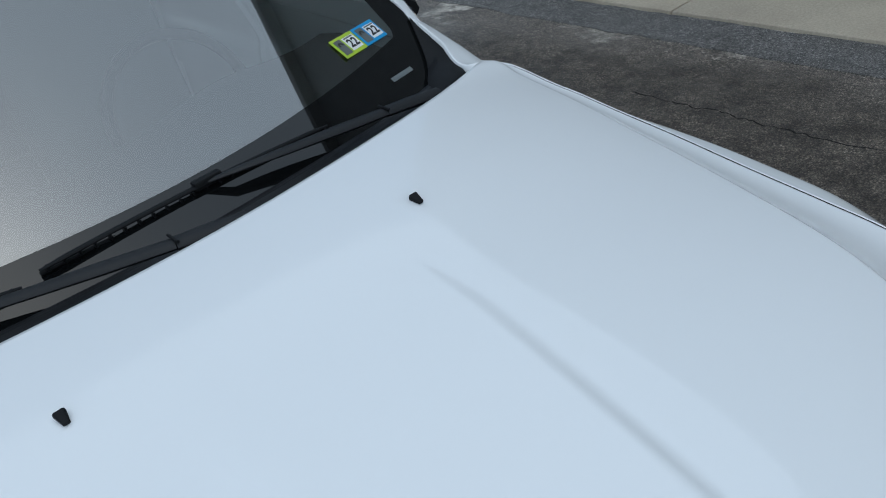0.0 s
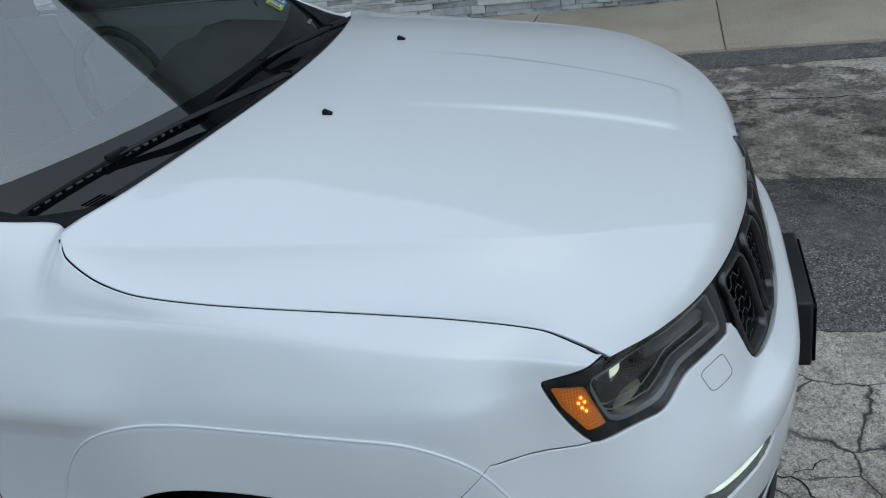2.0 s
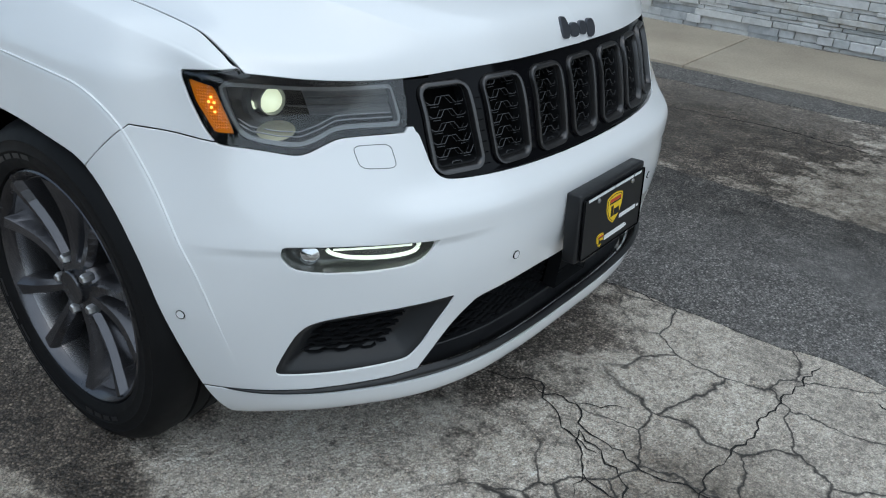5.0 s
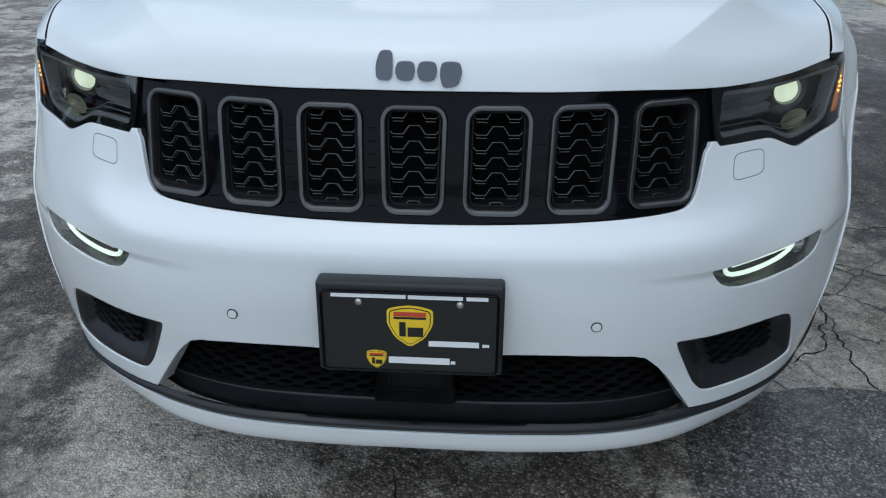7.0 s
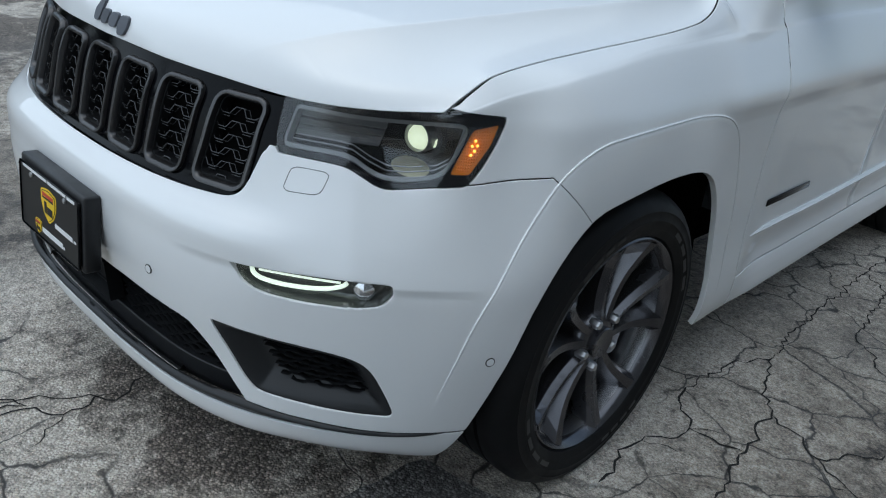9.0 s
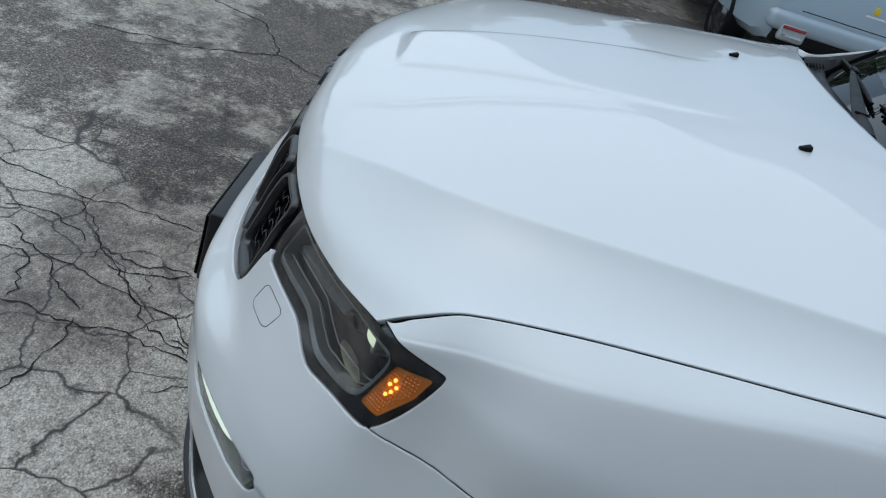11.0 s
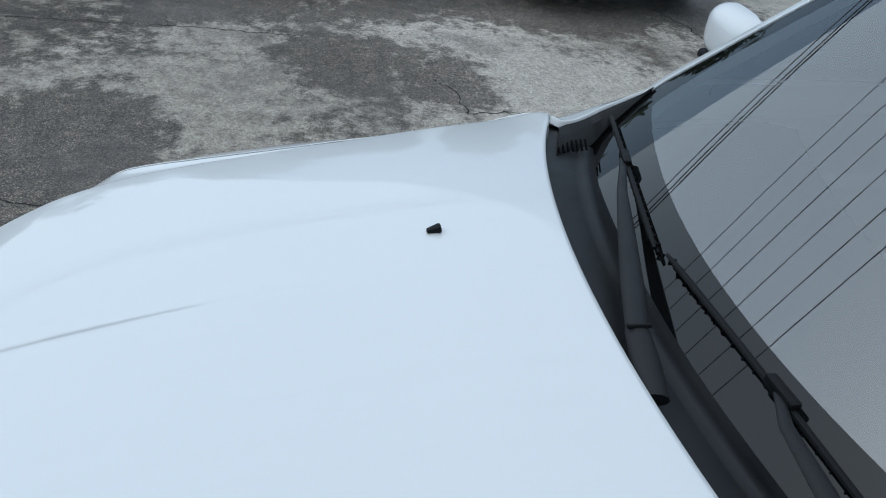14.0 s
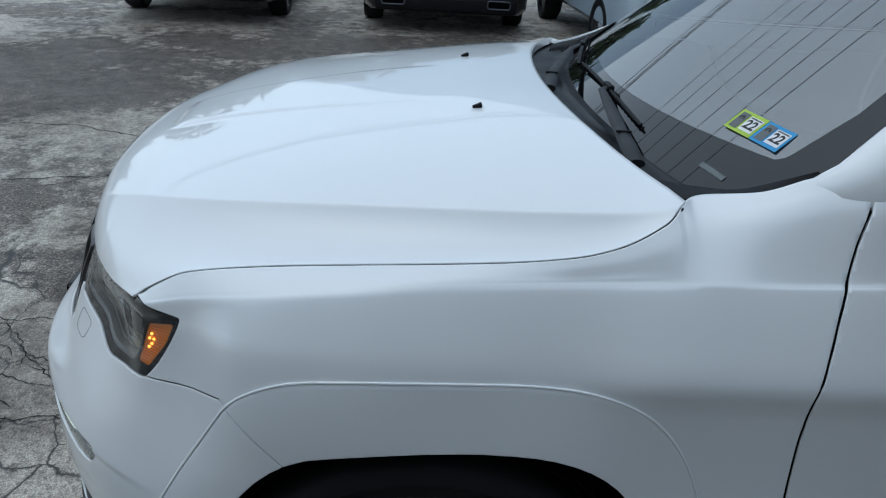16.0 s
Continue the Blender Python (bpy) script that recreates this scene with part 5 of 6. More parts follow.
# ---------- the car: cabin top ----------
for side in (1, -1):
    bm = bmesh.new()
    net = []
    for z in np.linspace(1.225, 1.70, 15):
        x = float(pillar_x(z)) + 0.004
        y = float(screen_y(x, z))
        grow = (z - 1.262) / 0.44
        pts = [(x - 0.004, y + 0.004, z - 0.012), (x, y - 0.004, z), (x + 0.020, y + 0.004, z + 0.002), (x + 0.052 - 0.01 * grow, y + 0.045, z - 0.004), (x + 0.060 - 0.012 * grow, y + 0.085, z - 0.02), (x + 0.03, y + 0.10, z - 0.03)]
        net.append([bm.verts.new((side * a, b, c)) for a, b, c in pts])
    for p, q in zip(net, net[1:]):
        for k in range(5):
            bm.faces.new((p[k], p[k + 1], q[k + 1], q[k]))
    part("pillar", bm, white_paint, car)
    # side windows
    for y0, y1 in ((1.70, 2.62), (2.70, 3.50), (3.62, 4.25)):
        bm = bmesh.new()
        top0, top1 = (1.36 if y0 < 2 else 1.66), 1.66
        a = [(side * 0.862, y0, 1.235), (side * 0.885, y1, 1.235), (side * 0.70, y1, top1), (side * 0.70, y0 + (0.42 if y0 < 2 else 0.0), 1.66), (side * 0.83, y0, top0 - 0.06)]
        bm.faces.new([bm.verts.new(p) for p in a])
        part("side_window", bm, dark_glass, car, smooth=False)
    part("belt_trim", tube_bm([(side * 0.868, 1.66, 1.245), (side * 0.882, 2.4, 1.240), (side * 0.886, 3.4, 1.246), (side * 0.868, 4.2, 1.25)], 0.010, False, 8), black_plastic, car)
    part("roof_rail", tube_bm([(side * 0.70, 2.1, 1.70), (side * 0.70, 2.3, 1.745), (side * 0.69, 3.9, 1.745), (side * 0.68, 4.1, 1.70)], 0.016, False, 8), black_plastic, car)
    # door mirror
    mirror = new("door_mirror")
    mirror.parent = car
    bm = bmesh.new()
    bmesh.ops.create_uvsphere(bm, u_segments=28, v_segments=18, radius=1)
    for q in bm.verts:
        x, y, z = q.co
        k = 0.86 if y > 0 else 1.0
        q.co = Vector((side * (1.000 + 0.110 * math.copysign(abs(x) ** 0.6, x)), 1.87 + (0.070 if y < 0 else 0.040) * y, 1.318 + 0.066 * math.copysign(abs(z) ** 0.62, z) * k + 0.01 * x))
    part("shell", bm, white_paint, mirror)
    part("foot", tube_bm([(side * 0.90, 1.74, 1.225), (side * 0.94, 1.80, 1.245), (side * 1.0, 1.85, 1.262)], [0.045, 0.038, 0.03], False, 12, 0.7), black_plastic, mirror)
    bm = box_bm((0.17, 0.012, 0.105), (side * 1.0, 1.886, 1.318), 0.005, 2)
    part("mirror_glass", bm, chrome, mirror)
    part("lower_cap", box_bm((0.17, 0.09, 0.03), (side * 0.995, 1.85, 1.256), 0.015, 3), black_plastic, mirror)
    # badge bar on the front door
    part("door_badge", box_bm((0.006, 0.34, 0.022), (side * 0.953, 1.87, 0.603), 0.003, 2), gloss_black, car, "gloss black badge strip")
    part("door_moulding", tube_bm([(side * 0.950, 1.62, 0.515), (side * 0.953, 2.2, 0.515), (side * 0.953, 3.3, 0.53)], 0.012, False, 8, 0.7), white_paint, car)

bm = bmesh.new()
net = []
for s in np.linspace(-1, 1, 21):
    row = []
    for y in np.linspace(2.02, 4.45, 20):
        t = (y - 2.02) / 2.43
        row.append(bm.verts.new((s * (0.70 - 0.03 * t), y + 0.06 * s * s * (1 - t), 1.70 + 0.055 * (1 - s * s) * math.sin(math.pi * min(1, 0.25 + t * 0.75)) + 0.02 * math.sin(math.pi * t))))
    net.append(row)
for p, q in zip(net, net[1:]):
    for k in range(19):
        bm.faces.new((p[k], p[k + 1], q[k + 1], q[k]))
part("roof", bm, white_paint, car)
link_mesh("rear_window", [(-0.80, 4.55, 1.24), (0.80, 4.55, 1.24), (0.67, 4.42, 1.70), (-0.67, 4.42, 1.70)], [(0, 1, 2, 3)], dark_glass, car, smooth=False)

# cabin: dashboard, steering wheel, seats
dash = new("dashboard")
dash.parent = car
bm = bmesh.new()
net = []
for x in np.linspace(-0.76, 0.76, 40):
    base = float(screen_y(x, 1.205))
    hump = 0.045 * math.exp(-((x - 0.38) / 0.2) ** 2)
    net.append([bm.verts.new((x, y, z)) for y, z in ((base + 0.02, 1.170), (base + 0.18, 1.185), (base + 0.36, 1.195 + hump), (base + 0.46, 1.175 + hump), (base + 0.50, 1.10), (base + 0.44, 0.80))])
for p, q in zip(net, net[1:]):
    for k in range(5):
        bm.faces.new((p[k], p[k + 1], q[k + 1], q[k]))
part("top", bm, cabin_black, dash)
bar = [Vector((x, float(screen_y(x, z)) - 0.003, z)) for x, z in ((0.590, 1.2255), (0.662, 1.2215), (0.664, 1.2145), (0.592, 1.2185))]
bm = bmesh.new()
bm.faces.new([bm.verts.new(p) for p in bar] )
bmesh.ops.solidify(bm, geom=bm.faces[:], thickness=0.0012)
part("label_bar", bm, pale_print, dash, smooth=False)
wheel_ring = tube_bm([(0.38 + 0.185 * math.cos(a), 2.02 + 0.06 * math.sin(a), 1.10 + 0.178 * math.sin(a)) for a in np.linspace(0, 2 * math.pi, 40)[:-1]], 0.015, True, 8)
part("steering_wheel", wheel_ring, cabin_black, dash)
for x in (0.38, -0.38):
    seat = new("seat")
    seat.parent = car
    part("back", box_bm((0.50, 0.16, 0.62), (x, 2.62, 1.03), 0.06, 3, pose(0, 0, 0, -14, 0, 0)), cabin_grey, seat)
    part("headrest", box_bm((0.26, 0.10, 0.18), (x, 2.72, 1.46), 0.04, 3), cabin_black, seat)
    part("cushion", box_bm((0.50, 0.52, 0.18), (x, 2.32, 0.72), 0.05, 3), cabin_grey, seat)
part("cabin_floor", box_bm((1.70, 2.9, 0.05), (0, 3.0, 0.60)), cabin_grey, car)
part("rear_bench", box_bm((1.3, 0.2, 0.75), (0, 3.45, 1.0), 0.06, 3), cabin_grey, car)
part("inner_mirror", box_bm((0.24, 0.03, 0.06), (0, 1.92, 1.60), 0.015, 2), cabin_black, car)

# inspection stickers behind the lower corner of the glass
sticker = new("inspection_stickers")
sticker.parent = car
sticker["label"] = "green and blue inspection stickers reading 9 22"
g1, b2, g2 = Vector((0.529, 1.4815, 1.2795)), Vector((0.675, 1.5255, 1.2735)), Vector((0.521, 1.5255, 1.3135))
ex = (b2 - g1).normalized()
ez = (g2 - g1)
ez = (ez - ex * ez.dot(ex)).normalized()
ey = ez.cross(ex)
FRAME = Matrix((ex, ey, ez)).transposed().to_4x4()
FRAME.translation = g1 - ey * 0.004


def stick(name, bm, mat, depth):
    bmesh.ops.transform(bm, matrix=FRAME @ Matrix.Translation((0, -depth, 0)), verts=bm.verts)
    return part(name, bm, mat, sticker, smooth=False)


def digits(text, size, at, turn, depth):
    cu = bpy.data.curves.new("year_print", "FONT")
    cu.body, cu.size, cu.align_x, cu.align_y, cu.offset = text, size, "CENTER", "CENTER", 0.0009
    ob = bpy.data.objects.new("year_print", cu)
    scene.collection.objects.link(ob)
    me = bpy.data.meshes.new_from_object(ob)
    bpy.data.objects.remove(ob)
    me.transform(FRAME @ Matrix.Translation((at[0], -depth, at[1])) @ pose(0, 0, 0, 90, 0, 0) @ pose(0, 0, 0, 0, 0, turn))
    me.materials.clear()
    me.materials.append(black_print)
    o = new("year_print", me)
    o.parent = sticker


for x0, mat in ((0.0, green_print), (0.0765, blue_print)):
    stick("card", box_bm((0.075, 0.0006, 0.052), (x0 + 0.0375, 0, 0.026)), mat, 0.0)
    stick("field", box_bm((0.036, 0.0006, 0.036), (x0 + 0.052, 0, 0.026)), white_print, 0.0008)
    stick("dark_field", box_bm((0.022, 0.0006, 0.040), (x0 + 0.018, 0, 0.026)), grey_print, 0.0008)
    stick("small_print", box_bm((0.030, 0.0006, 0.003), (x0 + 0.052, 0, 0.0405)), grey_print, 0.0016)
    digits("9", 0.030, (x0 + 0.018, 0.026), 0, 0.0016)
    digits("22", 0.030, (x0 + 0.052, 0.024), 0, 0.0016)


# ---------- ground ----------
def ground_z(x, y):
    """The lot is level under the cars and falls a little towards the kerb."""
    return -0.11 * np.clip((x - 1.1) / 3.1, 0, 1)


def voronoi(m, scale, vector, feature="F1", out="Distance"):
    n = m.node_tree.nodes.new("ShaderNodeTexVoronoi")
    n.feature = feature
    n.inputs["Scale"].default_value = scale
    wire(m, vector, n.inputs["Vector"])
    return n.outputs[out]


def warped(m, vector, scale, amount):
    """A vector pushed about by noise, for uneven edges."""
    n = m.node_tree.nodes.new("ShaderNodeTexNoise")
    n.inputs["Scale"].default_value, n.inputs["Detail"].default_value = scale, 6
    wire(m, vector, n.inputs["Vector"])
    q = m.node_tree.nodes.new("ShaderNodeVectorMath")
    q.operation = "MULTIPLY_ADD"
    q.inputs[1].default_value = (amount, amount, 0)
    wire(m, n.outputs["Color"], q.inputs[0])
    wire(m, vector, q.inputs[2])
    return q.outputs[0]


# broad worn (+) and dark (-) areas of the lot, damp, plus painted shade under parked cars: x, y, half-lengths, strength
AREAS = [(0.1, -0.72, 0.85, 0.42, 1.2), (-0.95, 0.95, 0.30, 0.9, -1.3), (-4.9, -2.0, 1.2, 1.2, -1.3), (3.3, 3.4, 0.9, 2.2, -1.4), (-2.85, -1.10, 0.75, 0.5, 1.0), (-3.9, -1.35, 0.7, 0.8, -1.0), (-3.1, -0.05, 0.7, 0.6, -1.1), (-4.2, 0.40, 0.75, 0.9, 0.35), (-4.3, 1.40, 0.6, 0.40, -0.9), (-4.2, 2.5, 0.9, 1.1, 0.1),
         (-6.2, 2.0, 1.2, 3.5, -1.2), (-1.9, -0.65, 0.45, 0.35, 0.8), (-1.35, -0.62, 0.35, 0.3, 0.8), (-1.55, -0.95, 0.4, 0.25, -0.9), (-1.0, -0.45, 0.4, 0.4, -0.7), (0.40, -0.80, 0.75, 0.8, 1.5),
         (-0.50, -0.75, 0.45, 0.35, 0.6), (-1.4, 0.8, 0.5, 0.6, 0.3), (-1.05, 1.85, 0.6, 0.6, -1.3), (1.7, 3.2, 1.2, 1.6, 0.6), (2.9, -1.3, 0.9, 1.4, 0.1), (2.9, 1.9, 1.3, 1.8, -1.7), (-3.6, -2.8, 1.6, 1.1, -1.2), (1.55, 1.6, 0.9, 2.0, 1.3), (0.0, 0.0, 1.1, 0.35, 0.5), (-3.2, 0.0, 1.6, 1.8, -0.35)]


# where the surface has crazed into small plates
CRAZED = [(0.1, -0.50, 1.0, 0.75, 1.0), (1.5, 1.6, 1.0, 2.4, 1.0), (-0.65, -0.25, 0.75, 0.6, 0.9)]


# dark stretches: damp ground, and painted shade under the parked cars and this car's nose
DAMP_SHADE = [(2.9, 2.6, 1.3, 3.4, 1.0), (2.7, -1.2, 0.6, 1.0, 0.5), (-6.6, 1.6, 1.4, 4.2, 1.0), (-5.0, -1.6, 1.2, 1.7, 1.0), (-3.2, -1.3, 0.6, 0.5, 0.35), (-1.0, 1.2, 0.6, 1.5, 1.0), (0.0, 0.12, 0.75, 0.25, 0.7), (-0.72, 0.2, 0.5, 0.4, 0.9), (-3.2, 0.3, 2.3, 2.3, 0.52)]


def areas(m, vector, rows=AREAS):
    total = None
    for x, y, rx, ry, s in rows:
        shift = m.node_tree.nodes.new("ShaderNodeVectorMath")
        shift.operation = "MULTIPLY_ADD"
        shift.inputs[1].default_value = (1 / rx, 1 / ry, 0)
        shift.inputs[2].default_value = (-x / rx, -y / ry, 0)
        wire(m, vector, shift.inputs[0])
        size = m.node_tree.nodes.new("ShaderNodeVectorMath")
        size.operation = "LENGTH"
        wire(m, shift.outputs[0], size.inputs[0])
        fall = m.node_tree.nodes.new("ShaderNodeMapRange")
        fall.interpolation_type = "SMOOTHSTEP"
        fall.inputs[1].default_value, fall.inputs[2].default_value = 0.55, 1.35
        fall.inputs[3].default_value, fall.inputs[4].default_value = s, 0.0
        wire(m, size.outputs["Value"], fall.inputs[0])
        if total is None:
            total = fall.outputs[0]
        else:
            add = m.node_tree.nodes.new("ShaderNodeMath")
            wire(m, total, add.inputs[0])
            wire(m, fall.outputs[0], add.inputs[1])
            total = add.outputs[0]
    return total


def road_surface(name, dark, light, worn, hair):
    """Old asphalt: a worn pale skin in ragged patches over dark stones, grit, stains and hairline cracks."""
    m = material(name, dark, 0.85)
    tc = m.node_tree.nodes.new("ShaderNodeTexCoord").outputs["Object"]
    stones = voronoi(m, 130, tc, out="Color")
    split = m.node_tree.nodes.new("ShaderNodeSeparateColor")
    wire(m, stones, split.inputs[0])
    shade = split.outputs[0]
    grit = noise_tex(m, 210, 3, 0.75, 0.0, tc)
    patch = noise_tex(m, 0.62, 9, 0.62, 0.3, tc)
    fine = noise_tex(m, 7.0, 8, 0.72, 0.0, tc)
    broad = noise_tex(m, 0.9, 5, 0.6, 0.0, warped(m, tc, 3.0, 0.5))
    mask = mix(m, 0.34, patch, fine)
    push = m.node_tree.nodes.new("ShaderNodeMath")
    push.operation = "MULTIPLY_ADD"
    push.inputs[1].default_value = 0.075
    wire(m, areas(m, warped(m, tc, 2.0, 0.5)), push.inputs[0])
    wire(m, mask, push.inputs[2])
    mask = push.outputs[0]
    bare = ramp(m, mask, ((worn - 0.030, 0.0), (worn + 0.024, 1.0)))
    # stones in a dark binder, here and there a pale chip
    cells = voronoi(m, 130, tc)
    gap = ramp(m, cells, ((0.30, 1.0), (0.62, 0.22)))
    low = mix(m, ramp(m, shade, ((0.0, 0.0), (0.80, 0.55), (0.93, 0.75), (0.97, 1.0))), tuple(c * 0.55 for c in dark), tuple(c * 3.1 for c in dark))
    low = mix(m, 0.75, low, gap, "MULTIPLY")
    high = mix(m, ramp(m, shade, ((0.0, 0.0), (0.25, 0.75), (1.0, 1.0))), tuple(c * 0.62 for c in light), tuple(c * 1.12 for c in light))
    high = mix(m, 0.35, high, gap, "MULTIPLY")
    pits = noise_tex(m, 26, 5, 0.7, 0.0, tc)
    high = mix(m, ramp(m, pits, ((0.335, 0.85), (0.40, 0.0))), high, tuple(c * 0.7 for c in dark))
    base = mix(m, bare, low, high)
    base = mix(m, ramp(m, broad, ((0.52, 0.0), (0.66, 0.55))), base, tuple(c * 0.75 for c in dark))
    base = mix(m, 0.55, base, ramp(m, fine, ((0.30, 0.26), (0.70, 0.74))), "OVERLAY")
    base = mix(m, 0.55, base, ramp(m, grit, ((0.30, 0.10), (0.5, 0.5), (0.68, 0.95))), "OVERLAY")
    mid = noise_tex(m, 34, 6, 0.85, 0.0, tc)
    base = mix(m, 0.75, base, ramp(m, mid, ((0.30, 0.06), (0.5, 0.5), (0.68, 0.95))), "OVERLAY")
    # damp ground and the shade under cars, both multiplied into the colour
    damp_shade = ramp(m, areas(m, warped(m, tc, 1.5, 1.0), DAMP_SHADE), ((0.10, 0.0), (0.80, 1.0)))
    dark_tone = mix(m, ramp(m, fine, ((0.35, 0.0), (0.60, 1.0))), (0.26, 0.24, 0.22), (0.62, 0.60, 0.57))
    base = mix(m, damp_shade, base, mix(m, 1.0, base, dark_tone, "MULTIPLY"))
    # plates of broken skin: dark cracks, with rubble along them where the edges crumble
    edge = voronoi(m, 3.3, warped(m, tc, 6.0, 0.17), "DISTANCE_TO_EDGE")
    torn = m.node_tree.nodes.new("ShaderNodeMath")
    torn.operation = "MULTIPLY_ADD"
    torn.inputs[1].default_value = -0.30
    wire(m, noise_tex(m, 9, 6, 0.75, 0.0, tc), torn.inputs[0])
    wire(m, edge, torn.inputs[2])
    where = ramp(m, areas(m, warped(m, tc, 2.0, 0.5), CRAZED), ((0.10, 0.0), (0.7, 1.0)))
    some = ramp(m, noise_tex(m, 1.3, 4, 0.6, 0.0, tc), ((hair - 0.14, 0.0), (hair - 0.02, 1.0)))
    where = mix(m, 1.0, where, some, "MULTIPLY")
    shift = m.node_tree.nodes.new("ShaderNodeMath")
    shift.inputs[1].default_value = 0.165
    wire(m, torn.outputs[0], shift.inputs[0])
    rubble = mix(m, 1.0, ramp(m, shift.outputs[0], ((0.000, 0.65), (0.040, 0.0))), where, "MULTIPLY")
    grave = mix(m, ramp(m, shade, ((0.3, 0.0), (0.97, 1.0))), tuple(c * 0.35 for c in dark), tuple(c * 2.2 for c in dark))
    base = mix(m, rubble, base, mix(m, 0.8, grave, gap, "MULTIPLY"))
    line = ramp(m, edge, ((0.005, 0.9), (0.015, 0.0)))
    gate = mix(m, 1.0, line, where, "MULTIPLY")
    base = mix(m, gate, base, (0.020, 0.019, 0.018))
    wire(m, base, socket(m, "Base Color"))
    wire(m, ramp(m, broad, ((0.42, 0.62), (0.66, 0.40))), socket(m, "Roughness"))
    relief = mix(m, 0.6, shade, gap)
    relief = mix(m, gate, relief, (0.0, 0.0, 0.0))
    bump(m, relief, 0.8, 0.006)
    return m


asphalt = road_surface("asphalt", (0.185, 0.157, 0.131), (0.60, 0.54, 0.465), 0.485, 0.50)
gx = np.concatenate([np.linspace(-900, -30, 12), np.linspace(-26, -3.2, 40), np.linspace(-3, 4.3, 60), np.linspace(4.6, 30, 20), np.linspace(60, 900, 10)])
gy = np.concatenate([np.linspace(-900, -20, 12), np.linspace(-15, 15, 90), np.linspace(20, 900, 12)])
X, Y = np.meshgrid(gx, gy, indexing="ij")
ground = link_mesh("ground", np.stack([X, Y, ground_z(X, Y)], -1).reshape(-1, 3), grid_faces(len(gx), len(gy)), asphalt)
tagged(ground, "patched and cracked grey asphalt lot, damp in places", "ground", kind="structure")

# ---------- pavement and building ----------
concrete = material("concrete", (0.36, 0.31, 0.24), 0.85)
n1 = noise_tex(concrete, 1.6, 6, 0.6)
n2 = noise_tex(concrete, 60, 4, 0.7)
cc = mix(concrete, ramp(concrete, n1, ((0.35, 0.0), (0.7, 1.0))), (0.45, 0.39, 0.30), (0.36, 0.305, 0.235))
wire(concrete, mix(concrete, 0.35, cc, ramp(concrete, n2, ((0.3, 0.3), (0.7, 0.8))), "OVERLAY"), socket(concrete, "Base Color"))
bump(concrete, n2, 0.35, 0.002)
pavement = empty("pavement", "tan concrete pavement in square slabs beside the lot", "pavement", kind="structure")
for k in range(-6, 12):
    y0 = -0.08 + 1.6 * k
    part("slab", box_bm((1.52, 1.588, 0.16), (5.08, y0 + 0.8, -0.165), 0.006), concrete, pavement)
part("bed", box_bm((1.50, 28.7, 0.04), (5.08, 4.7, -0.22)), shadow_black, pavement)

# a two-storey building with a stacked stone base
siding = material("siding", (0.045, 0.046, 0.046), 0.7)
sn = noise_tex(siding, 3, 5, 0.6)
wire(siding, ramp(siding, sn, ((0.3, (0.15, 0.15, 0.145)), (0.7, (0.21, 0.21, 0.20)))), socket(siding, "Base Color"))
building = empty("building", "two-storey building with grey stacked stone base", "building")
part("wall", box_bm((8.0, 15.5, 6.4), (10.03, -0.95, 4.22)), siding, building, "plain grey upper wall")
part("base_wall", box_bm((7.97, 15.46, 1.35), (10.045, -0.95, 0.42)), shadow_black, building)
part("roof_edge", box_bm((8.5, 15.9, 0.16), (9.95, -0.95, 7.44), 0.03), siding, building)
stone_mats = []
for k, c in enumerate(((0.70, 0.69, 0.67), (0.60, 0.60, 0.59), (0.74, 0.73, 0.71), (0.50, 0.51, 0.51), (0.70, 0.67, 0.62))):
    m = material("ledge_stone", c, 0.8)
    g = noise_tex(m, 14, 6, 0.65)
    info = m.node_tree.nodes.new("ShaderNodeObjectInfo")
    col = mix(m, ramp(m, g, ((0.3, 0.0), (0.7, 1.0))), tuple(q * 0.75 for q in c), tuple(min(0.75, q * 1.2) for q in c))
    wire(m, mix(m, 0.35, col, ramp(m, info.outputs["Random"], ((0.0, 0.25), (1.0, 0.8))), "OVERLAY"), socket(m, "Base Color"))
    bump(m, g, 0.6, 0.01)
    stone_mats.append(m)
rng = random.Random(4)
stone_meshes = {}


def stone_mesh(k, length, height, depth):
    key = (k, length, height, depth)
    if key not in stone_meshes:
        bm = box_bm((depth, length, height), (0, 0, 0), 0.005, 1)
        for q in bm.verts:
            q.co.x += 0.004 * rng.uniform(-1, 1)
            q.co.z += 0.002 * rng.uniform(-1, 1)
        me = bpy.data.meshes.new("stone")
        bmesh.ops.recalc_face_normals(bm, faces=bm.faces)
        bm.to_mesh(me)
        bm.free()
        me.materials.append(stone_mats[k])
        stone_meshes[key] = me
    return stone_meshes[key]


rest = bmesh.new()
z, made = -0.115, 0
while z < 1.08:
    h = rng.choice((0.035, 0.045, 0.06, 0.075))
    y = -8.6 + rng.uniform(0, 0.2)
    while y < 6.7:
        L = rng.choice((0.14, 0.20, 0.28, 0.36, 0.46))
        d = rng.choice((0.05, 0.06, 0.075, 0.09))
        k = rng.randrange(5)
        place = Vector((6.06 - d / 2, y + L / 2, z + h / 2))
        if -2.6 < y < 1.3 and z < 0.5 and made < 300:
            ob = new("stone", stone_mesh(k, L - 0.006, h - 0.004, d))
            ob.parent = building
            ob.location = place
            made += 1
        else:
            bm2 = box_bm((d, L - 0.006, h - 0.004), place)
            me = bpy.data.meshes.new("t")
            bm2.to_mesh(me)
            bm2.free()
            rest.from_mesh(me)
            bpy.data.meshes.remove(me)
        y += L
    z += h
far_stone = material("far_stone", (0.45, 0.45, 0.44), 0.8)
isl = far_stone.node_tree.nodes.new("ShaderNodeNewGeometry").outputs["Random Per Island"]
g = noise_tex(far_stone, 14, 6, 0.65)
